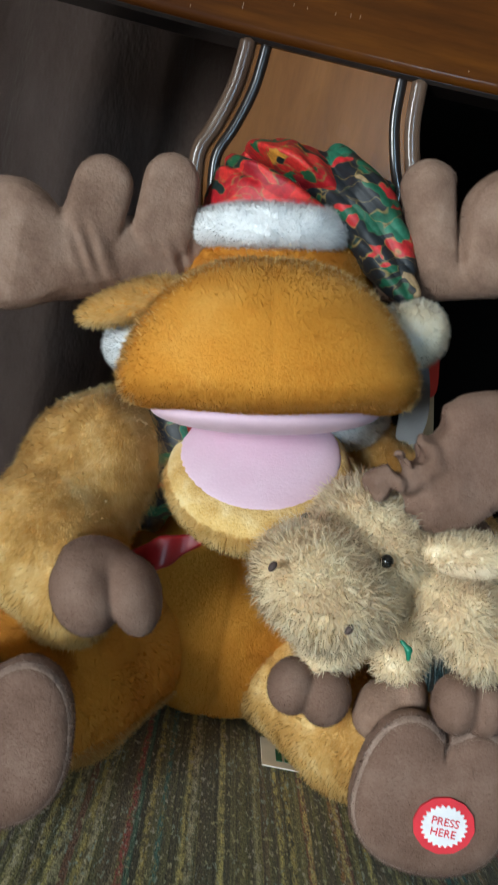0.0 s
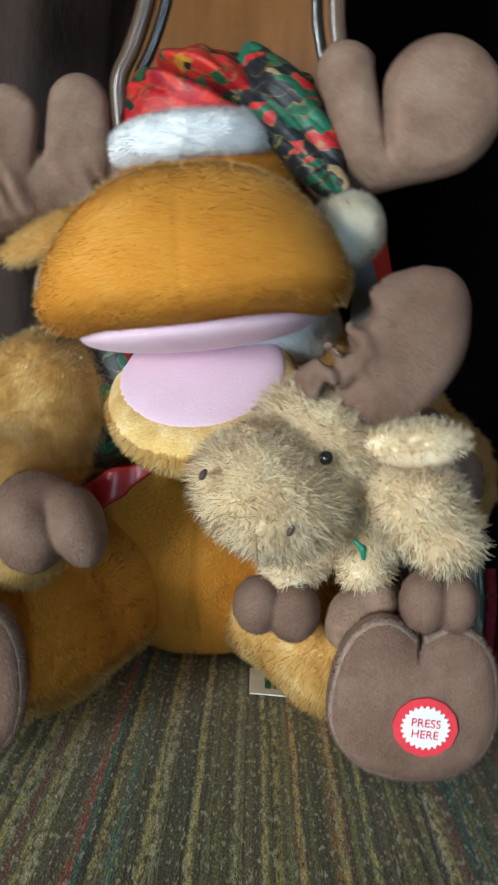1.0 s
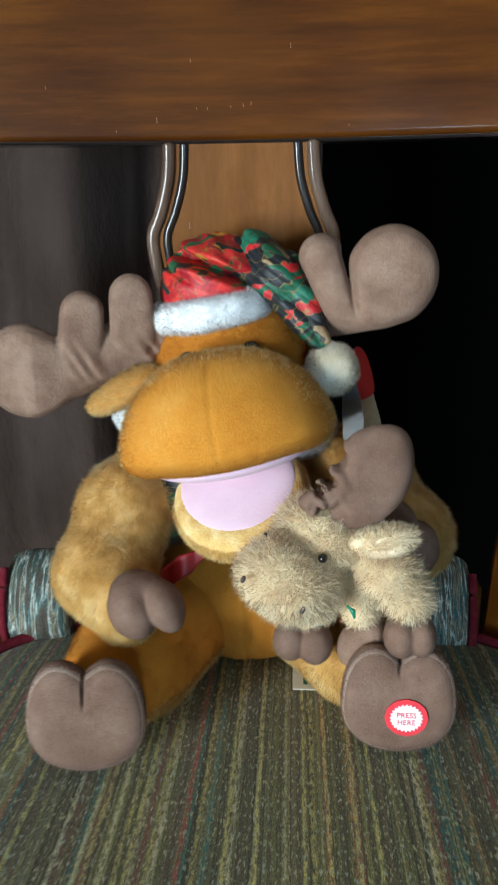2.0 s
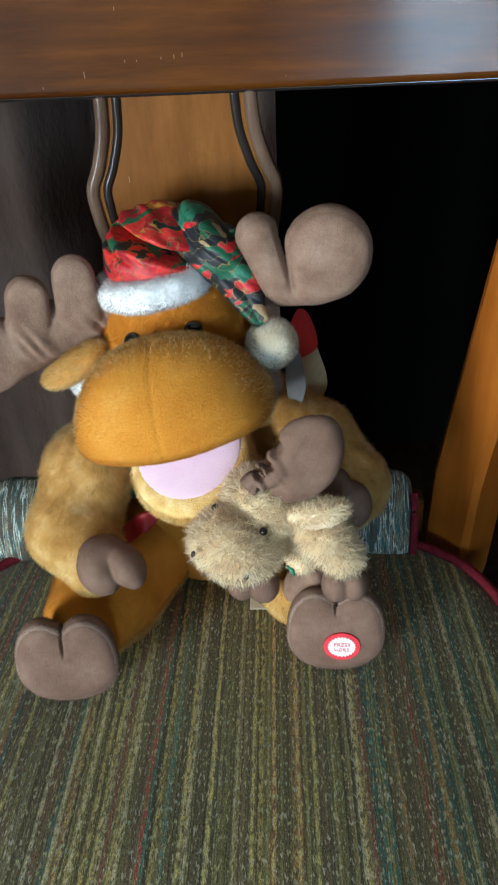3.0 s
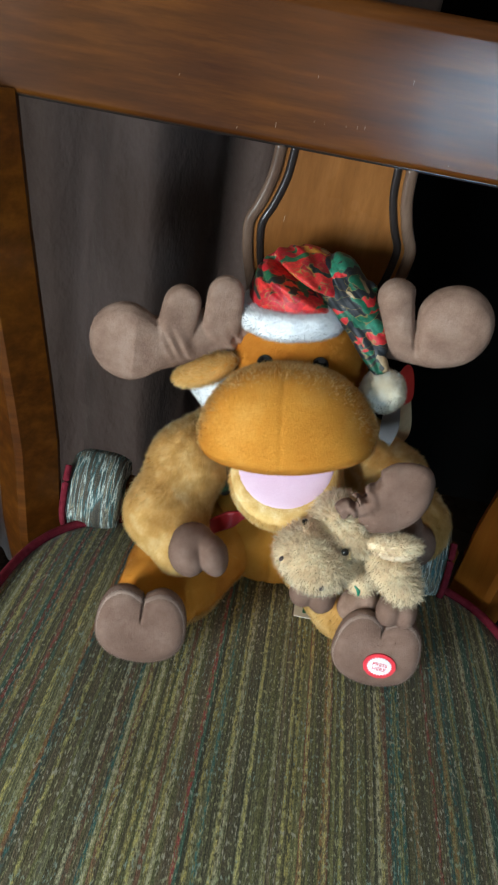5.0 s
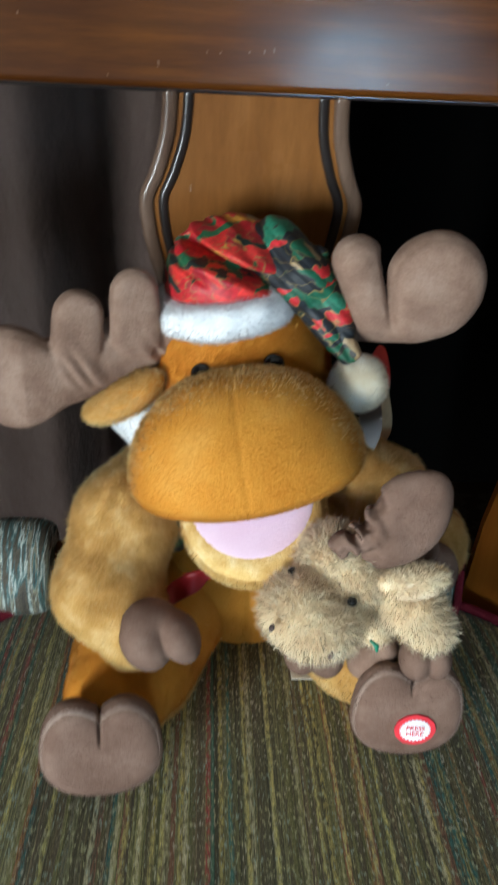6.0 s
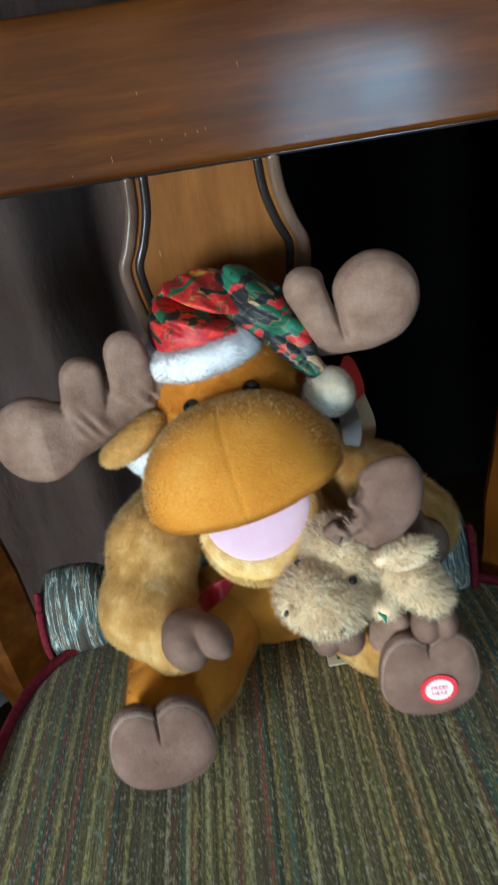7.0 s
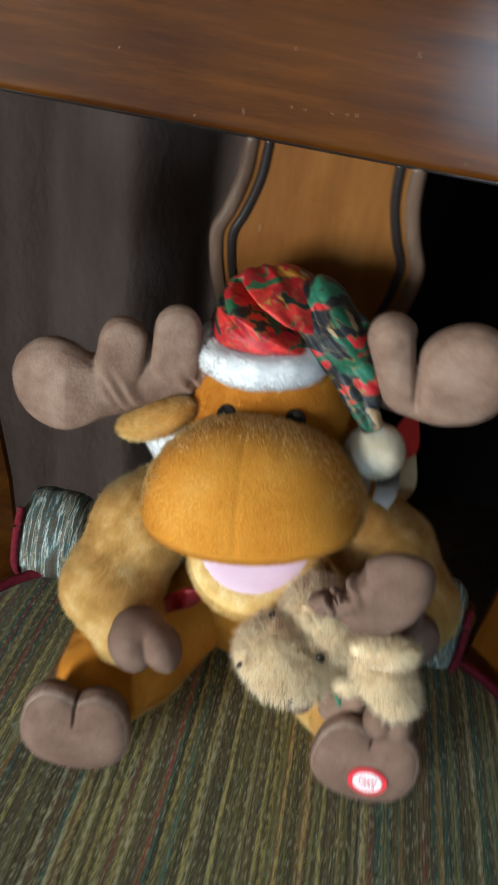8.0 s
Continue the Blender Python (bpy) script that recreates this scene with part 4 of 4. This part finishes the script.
pv, pt, pq, pn = tufts(np.random.default_rng(9), v, q, n, 150, 0.0065, 0.0005, (0, -0.1, 0.1), 0.85, 2, 0.012, where=lambda P: np.clip((0.492 - P[:, 2]) / 0.012, 1e-4, 1) * (P[:, 2] > 0.4645))
part("leg_fringe", to_mesh("leg_fringe", pv, pt, pq, pn), GOLD_FUR[1], moose, "pale cream pile along the leg's lower seam")
FOOT_L, FOOT_R = (-0.047, 0.372, 0.518), (0.1965, 0.412, 0.512)
soft("foot", lambda P: foot(P, FOOT_L, -4, 6), (-0.1, 0.32, 0.45), (0.03, 0.42, 0.59), FOOT, moose, h=0.002, pile=VELOUR, label="round taupe cloven foot with a flat sole")
foot_r = soft("foot", lambda P: foot(P, FOOT_R, -4, -2, 0.024), (0.13, 0.36, 0.45), (0.26, 0.46, 0.59), FOOT, moose, h=0.002, pile=VELOUR, label="round taupe cloven foot with a printed button on its sole")


def foot_edge(P, c, tilt, yaw, cut):
    q = (P - np.array(c)) @ axes(tilt, 0, yaw)
    return smax(foot(P, c, tilt, yaw, cut) - 0.0003, np.abs(q[:, 1] + 0.0065) - 0.002, 0.001)


for c, yaw, cut in ((FOOT_L, 6, 0.01), (FOOT_R, -2, 0.024)):
    soft("sole_edge", lambda P: foot_edge(P, c, -4, yaw, cut), (c[0] - 0.065, 0.33, 0.455), (c[0] + 0.065, 0.45, 0.59), EDGE, moose, h=0.0014, pile=(240, 0.0024, 0.0005, (0, -0.3, 0), 0.7, 1), label="pale fuzzy pile along the sole's seam")


def disc(outline, depth):
    """A thin plate of the given (x, z) outline, facing -y, with its back at y = 0."""
    return slab(outline, -depth, 0.0)


def on_sole(bm, c, tilt, yaw, x, z, y=-0.0143):
    """Sets a plate made round the origin on a foot's sole."""
    turn = Matrix([list(r) for r in axes(tilt, 0, yaw)]).to_4x4()
    bm.transform(Matrix.Translation(c) @ turn @ Matrix.Translation((x, y, z)))
    return bm


def ring_outline(rx, rz, waves=0, depth=0.0, n=96):
    out = []
    for i in range(n):
        a = 2 * math.pi * i / n
        r = 1 + depth * math.cos(waves * a)
        out.append((rx * r * math.cos(a), rz * r * math.sin(a)))
    return out


def letters(text, size):
    """Letters as flat mesh with a little depth, facing -y."""
    font = bpy.data.curves.new("letters", "FONT")
    font.body, font.size, font.align_x, font.extrude = text, size, "CENTER", 0.0002
    ob = new("letters", font)
    ob.matrix_world = Matrix.Rotation(radians(90), 4, "X")
    bpy.context.view_layer.update()
    me = bpy.data.meshes.new_from_object(ob.evaluated_get(bpy.context.evaluated_depsgraph_get()))
    bpy.data.objects.remove(ob)
    bm = bmesh.new()
    bm.from_mesh(me)
    bpy.data.meshes.remove(me)
    bm.transform(Matrix.Rotation(radians(90), 4, "X"))
    return bm


BX, BZ = 0.0055, -0.0085
badge = part("button", on_sole(disc(ring_outline(0.0168, 0.0158, 12, 0.012), 0.0012), FOOT_R, -4, -2, BX, BZ), BADGE_RED, foot_r, "red printed button with a white starburst")
part("starburst", on_sole(disc(ring_outline(0.0122, 0.0112, 24, 0.07, 192), 0.0006), FOOT_R, -4, -2, BX, BZ, -0.0155), BADGE_WHITE, foot_r)
for text, dz in (("PRESS", 0.0006), ("HERE", -0.0056)):
    part("lettering", on_sole(letters(text, 0.0062), FOOT_R, -4, -2, BX, BZ + dz, -0.0163), BADGE_RED, foot_r)

# ---- the hat ----
hat = thing("santa_hat", (0.043, 0.556, 0.8), "floppy holiday-print hat with white trim, worn by the plush moose", "hat")


def crown(P):
    d = ell(P, (0.043, 0.556, 0.83), (0.05, 0.054, 0.044), HEAD)
    # tucks that run across the front
    line = P[:, 2] - 0.8475 + 0.36 * (P[:, 0] - 0.04)
    slot = np.clip((P[:, 0] - 0.006) / 0.012, 0, 1) * np.clip((0.086 - P[:, 0]) / 0.01, 0, 1) * (P[:, 1] < 0.56)
    d = d + 0.022 * np.exp(-((line / 0.0045) ** 2)) * slot - 0.0035 * np.exp(-(((line + 0.0075) / 0.005) ** 2)) * slot - 0.003 * np.exp(-(((line - 0.008) / 0.005) ** 2)) * slot
    line = P[:, 2] - 0.833 + 0.5 * (P[:, 0] - 0.03)
    d = d + 0.0035 * np.exp(-((line / 0.0025) ** 2)) * np.clip((0.03 - P[:, 0]) / 0.01, 0, 1)
    wav = 2.5 * np.sin(P[:, 0] * 85 + 40 * P[:, 1]) + 2 * np.sin(P[:, 2] * 120 + 60 * P[:, 1])
    d = d + 0.001 * np.sin((P[:, 0] * 0.7 + P[:, 2]) * 210 + wav) * np.clip((P[:, 2] - 0.825) / 0.02, 0, 1)
    return d + lumps(P, 0.009, 0.0012, 4)


soft("crown", crown, (-0.03, 0.47, 0.755), (0.16, 0.63, 0.9), PRINT, hat, h=0.0018, label="red and green printed cotton with leaves and petals")


def tail(P):
    """The hat's point, folded over and hanging down to the pompom in long twisted creases."""
    d = limb(P, [((0.06, 0.562, 0.85), 0.021), ((0.079, 0.545, 0.85), 0.0215), ((0.098, 0.53, 0.838), 0.021), ((0.119, 0.52, 0.81), 0.0135), ((0.133, 0.499, 0.786), 0.0055)], 0.012)
    along = 0.75 * (P[:, 0] - 0.05) - 0.66 * (P[:, 2] - 0.86)
    over = 0.66 * (P[:, 0] - 0.05) + 0.75 * (P[:, 2] - 0.86)
    d = d + 0.0018 - 0.0042 * np.abs(np.sin(over * 125 + along * 22 + 0.5 * np.sin(along * 60) + 0.6)) - 0.0012 * np.abs(np.sin(over * 310 - along * 35))
    return d + lumps(P, 0.007, 0.001, 6)


soft("tail", tail, (0.01, 0.47, 0.755), (0.17, 0.62, 0.9), PRINT_TAIL, hat, h=0.0016, label="dark green leaf-printed cotton, twisted and creased")


def trim(P):
    q = (P - np.array((0.043, 0.554, 0.81))) @ HEAD
    r = np.hypot(q[:, 0] / 0.047, q[:, 1] / 0.05)
    d = np.hypot((r - 1) * 0.046, q[:, 2] * 0.95) - 0.0125
    return d + lumps(P, 0.006, 0.0012, 1)


soft("trim", trim, (-0.03, 0.47, 0.77), (0.125, 0.64, 0.855), WHITE, hat, h=0.002, pile=FLUFF, label="fluffy white band")
soft("pompom", lambda P: ell(P, (0.143, 0.5, 0.7645), (0.021, 0.02, 0.021)) + lumps(P, 0.007, 0.0015), (0.11, 0.465, 0.73), (0.18, 0.535, 0.8), CREAM, hat, h=0.002, pile=FLUFF, label="round cream pompom")

# ---- the scarf ----
scarf = thing("neck_scarf", (0.06, 0.54, 0.66), "green holiday-print neck scarf with white trim and red ribbon", "scarf")


def collar(P):
    q = (P - np.array((0.049, 0.55, 0.71))) @ axes(0, 6, 0)
    r = np.hypot(q[:, 0] / 0.083, q[:, 1] / 0.058)
    d = np.hypot((r - 1) * 0.07, q[:, 2] * 0.75) - 0.0155
    return d + lumps(P, 0.007, 0.0012)


soft("collar", collar, (-0.06, 0.45, 0.65), (0.18, 0.64, 0.77), WHITE, scarf, pile=FLUFF, label="fluffy white collar trim")


def drapery(P):
    d = ell(P, (-0.002, 0.517, 0.645), (0.034, 0.034, 0.052), axes(0, 15, 0))
    d = smin(d, ell(P, (0.06, 0.552, 0.665), (0.072, 0.042, 0.03)), 0.02)
    return d + 0.002 * np.sin(P[:, 0] * 260 + P[:, 2] * 160)


soft("cloth", drapery, (-0.05, 0.45, 0.59), (0.16, 0.6, 0.72), PRINT_DARK, scarf, label="dark green printed cotton")


def ribbon(P):
    d = limb(P, [((0.0, 0.462, 0.588), 0.009), ((0.02, 0.46, 0.604), 0.0085), ((0.04, 0.462, 0.616), 0.004)], 0.004)
    return smax(d, np.abs(P[:, 1] - 0.461 - 0.15 * (P[:, 2] - 0.6) - 0.002 * np.sin(P[:, 0] * 250)) - 0.0025, 0.002)


soft("ribbon", ribbon, (-0.03, 0.44, 0.57), (0.06, 0.5, 0.66), RED_SATIN, scarf, h=0.0018, label="red satin ribbon end")

# ---- the calf ----
calf = thing("plush_calf", (0.15, 0.42, 0.56), "small shaggy cream plush moose calf cradled in an arm", "soft toy")
TILT27 = axes(0, 27, 0)


def calf_head(P):
    d = ell(P, (0.134, 0.43, 0.643), (0.034, 0.031, 0.029))
    d = smin(d, ell(P, (0.125, 0.43, 0.66), (0.016, 0.018, 0.01)), 0.015)
    return d + lumps(P, 0.008, 0.0015)


def snout(P):
    return ell(P, (0.1085, 0.403, 0.6205), (0.037, 0.03, 0.0285), TILT27) + lumps(P, 0.008, 0.0015, 5)


def calf_body(P):
    d = ell(P, (0.168, 0.45, 0.61), (0.03, 0.028, 0.036))
    return smin(d, limb(P, [((0.165, 0.425, 0.63), 0.018), ((0.187, 0.412, 0.62), 0.0175), ((0.2, 0.407, 0.605), 0.0155)], 0.008), 0.008)


soft("head", calf_head, (0.07, 0.37, 0.59), (0.19, 0.48, 0.71), SHAG, calf, pile=SHAGGY)
soft("snout", snout, (0.05, 0.35, 0.56), (0.17, 0.46, 0.68), SHAG, calf, pile=SHAGGY)
soft("brow", lambda P: ell(P, (0.113, 0.4, 0.643), (0.024, 0.008, 0.0075), TILT27), (0.06, 0.37, 0.6), (0.17, 0.43, 0.69), SHAG_BROWN, calf, h=0.002, pile=(90, 0.009, 0.0007, (-0.1, -0.2, -0.3), 1.3, 2), label="russet shaggy tuft between the eyes")
soft("body", calf_body, (0.12, 0.36, 0.54), (0.24, 0.5, 0.68), SHAG, calf, pile=(110, 0.0105, 0.0007, (0.1, -0.1, -0.25), 1.3, 2, 0.007))
soft("hoof", lambda P: smin(ell(P, (0.196, 0.411, 0.568), (0.013, 0.016, 0.0165)), ell(P, (0.212, 0.411, 0.569), (0.012, 0.016, 0.016)), 0.0025), (0.17, 0.38, 0.54), (0.235, 0.44, 0.6), FOOT, calf, h=0.0018, pile=VELOUR, label="brown velour hoof")
soft("hoof", lambda P: smin(ell(P, (0.11, 0.437, 0.5475), (0.0145, 0.016, 0.0165)), ell(P, (0.13, 0.436, 0.546), (0.015, 0.017, 0.0175)), 0.0025), (0.08, 0.41, 0.515), (0.16, 0.47, 0.58), FOOT, calf, h=0.0018, pile=VELOUR, label="brown velour hoof")
soft("hoof", lambda P: smin(ell(P, (0.163, 0.436, 0.545), (0.014, 0.016, 0.019), axes(0, 20, 0)), ell(P, (0.177, 0.438, 0.553), (0.013, 0.016, 0.017)), 0.004), (0.135, 0.41, 0.51), (0.205, 0.47, 0.585), TAUPE, calf, h=0.0018, pile=VELOUR, label="taupe velour hoof")
soft("arm", lambda P: limb(P, [((0.165, 0.445, 0.6), 0.016), ((0.168, 0.44, 0.575), 0.014)]), (0.13, 0.4, 0.55), (0.2, 0.48, 0.63), SHAG, calf, pile=(100, 0.007, 0.0007, (0, -0.1, -0.3), 1.2, 2))
soft("arm", lambda P: limb(P, [((0.15, 0.455, 0.595), 0.016), ((0.125, 0.445, 0.566), 0.014)]), (0.09, 0.41, 0.54), (0.18, 0.49, 0.63), SHAG, calf, pile=(100, 0.007, 0.0007, (0, -0.1, -0.3), 1.2, 2))


def calf_antler(P):
    d = ell(P, (0.168, 0.412, 0.7), (0.03, 0.0165, 0.043), axes(0, 25, 0))
    d = smin(d, ell(P, (0.148, 0.405, 0.698), (0.0095, 0.011, 0.013), axes(0, -20, 0)), 0.003)
    d = smin(d, ell(P, (0.135, 0.405, 0.688), (0.0095, 0.011, 0.012), axes(0, -20, 0)), 0.003)
    d = smin(d, ell(P, (0.125, 0.41, 0.68), (0.008, 0.01, 0.009)), 0.003)
    d = d + 0.0006 * np.exp(-(((P[:, 0] - 0.158 - 0.5 * (P[:, 2] - 0.7)) / 0.003) ** 2)) * np.clip((P[:, 2] - 0.683) / 0.012, 0, 1)
    # torn-looking notches and crumples along the lobed side
    for x, z, r in ((0.143, 0.716, 0.0075), (0.139, 0.698, 0.0045), (0.13, 0.69, 0.004)):
        d = smax(d, -ell(P, (x, 0.406, z), (r, 0.03, r), axes(0, -25, 0)), 0.003)
    crumple = np.clip((0.16 - P[:, 0]) / 0.02, 0, 1)
    return smax(d, np.abs(P[:, 1] - 0.412) - 0.0145, 0.008) + lumps(P, 0.007, 0.0012) + crumple * lumps(P, 0.0028, 0.0022, 1)


soft("antler", calf_antler, (0.1, 0.38, 0.64), (0.23, 0.45, 0.76), FOOT, calf, h=0.0018, pile=VELOUR, label="crumpled brown velour antler")
soft("ear", lambda P: ell(P, (0.178, 0.404, 0.653), (0.026, 0.012, 0.0095), axes(15, -8, 0)), (0.14, 0.37, 0.62), (0.225, 0.44, 0.69), SHAG, calf, h=0.002, pile=(110, 0.0065, 0.0007, (0.4, -0.1, 0.15), 1.0, 2))
soft("ear_lining", lambda P: ell(P, (0.18, 0.4005, 0.649), (0.021, 0.01, 0.0075), axes(15, -8, 0)), (0.14, 0.37, 0.62), (0.225, 0.44, 0.69), SHAG_BROWN, calf, h=0.002, pile=VELOUR)
for x, y, z in ((0.1335, 0.391, 0.6435), (0.0925, 0.415, 0.651)):
    soft("eye", lambda P: ell(P, (x, y, z), (0.0036, 0.0036, 0.0036)), (x - 0.007, y - 0.007, z - 0.007), (x + 0.007, y + 0.007, z + 0.007), EYE_BLACK, calf, h=0.001, label="small black bead eye")
for x, y, z in ((0.0755, 0.3755, 0.633), (0.1185, 0.3715, 0.611)):
    soft("nostril", lambda P: ell(P, (x, y, z), (0.0018, 0.0026, 0.003), axes(0, 25, 0)), (x - 0.007, y - 0.007, z - 0.007), (x + 0.007, y + 0.007, z + 0.007), THREAD, calf, h=0.001, label="embroidered dark nostril")
soft("neck_bow", lambda P: limb(P, [((0.153, 0.395, 0.602), 0.0012), ((0.157, 0.393, 0.599), 0.0015), ((0.158, 0.393, 0.594), 0.0012)], 0.002), (0.13, 0.37, 0.58), (0.18, 0.41, 0.62), TEAL, calf, h=0.0014, label="bit of green ribbon at the neck")

# ---- paper tags ----
tag = thing("hang_tag", (0.17, 0.55, 0.68), "cream and red paper hang tag beside the plush moose's head", "tag")


def card(points, y, depth, lean):
    pts = curve([(0.168 + 1.3 * (x - 0.17), 0, z - 0.012) for x, z in points + points[:1]], 5)[:-1]
    return slab([(p.x, p.z) for p in pts], lambda x, z: y + lean * (x - 0.17), lambda x, z: y + lean * (x - 0.17) + depth)


front = part("card", card([(0.164, 0.775), (0.17, 0.785), (0.177, 0.775), (0.184, 0.74), (0.191, 0.71), (0.192, 0.692), (0.187, 0.684), (0.1845, 0.689), (0.1815, 0.68), (0.175, 0.7), (0.168, 0.735)], 0.556, 0.0012, 0.9), CARD_CREAM, tag, "cream printed card")
part("red_print", card([(0.164, 0.776), (0.17, 0.787), (0.178, 0.776), (0.1845, 0.744), (0.176, 0.737), (0.168, 0.742)], 0.5545, 0.0008, 0.9), CARD_RED, tag)
part("back_card", card([(0.16, 0.76), (0.168, 0.76), (0.174, 0.73), (0.173, 0.71), (0.168, 0.692), (0.162, 0.7), (0.16, 0.73)], 0.528, 0.0012, -0.3), CARD_GREY, tag, "grey card behind, seen edge on")
care = thing("care_tag", (0.14, 0.505, 0.462), "small white sewn-in care label with green print, on the seat", "tag")
part("ribbon", box((0.112, 0.487, 0.4655), (0.142, 0.522, 0.4665), 0.0003), TAG_WHITE, care)
for x in (0.122, 0.128):
    part("print", box((x, 0.494, 0.4666), (x + 0.004, 0.508, 0.4672)), TAG_GREEN, care)

# small scratches in the varnish
for x, z, high in ((0.024, 0.981, 0.003), (0.034, 0.981, 0.0025), (0.055, 0.982, 0.003), (0.066, 0.983, 0.0045), (0.073, 0.984, 0.005), (0.108, 1.03, 0.006), (-0.049, 0.963, 0.003), (-0.012, 0.972, 0.007), (0.16, 0.965, 0.002), (0.02, 1.02, 0.004), (-0.11, 1.0, 0.003)):
    y = rail_y(x, z)
    part("scratch", box((x - 0.0002, y - 0.0005, z - high / 3), (x + 0.0002, y + 0.0006, z + high / 3)), PALE_WOOD, chair)
y = splat_y(0, 0.882)
part("scratch", box((0.0115, y - 0.0002, 0.878), (0.0122, y + 0.0006, 0.886)), PALE_WOOD, chair)
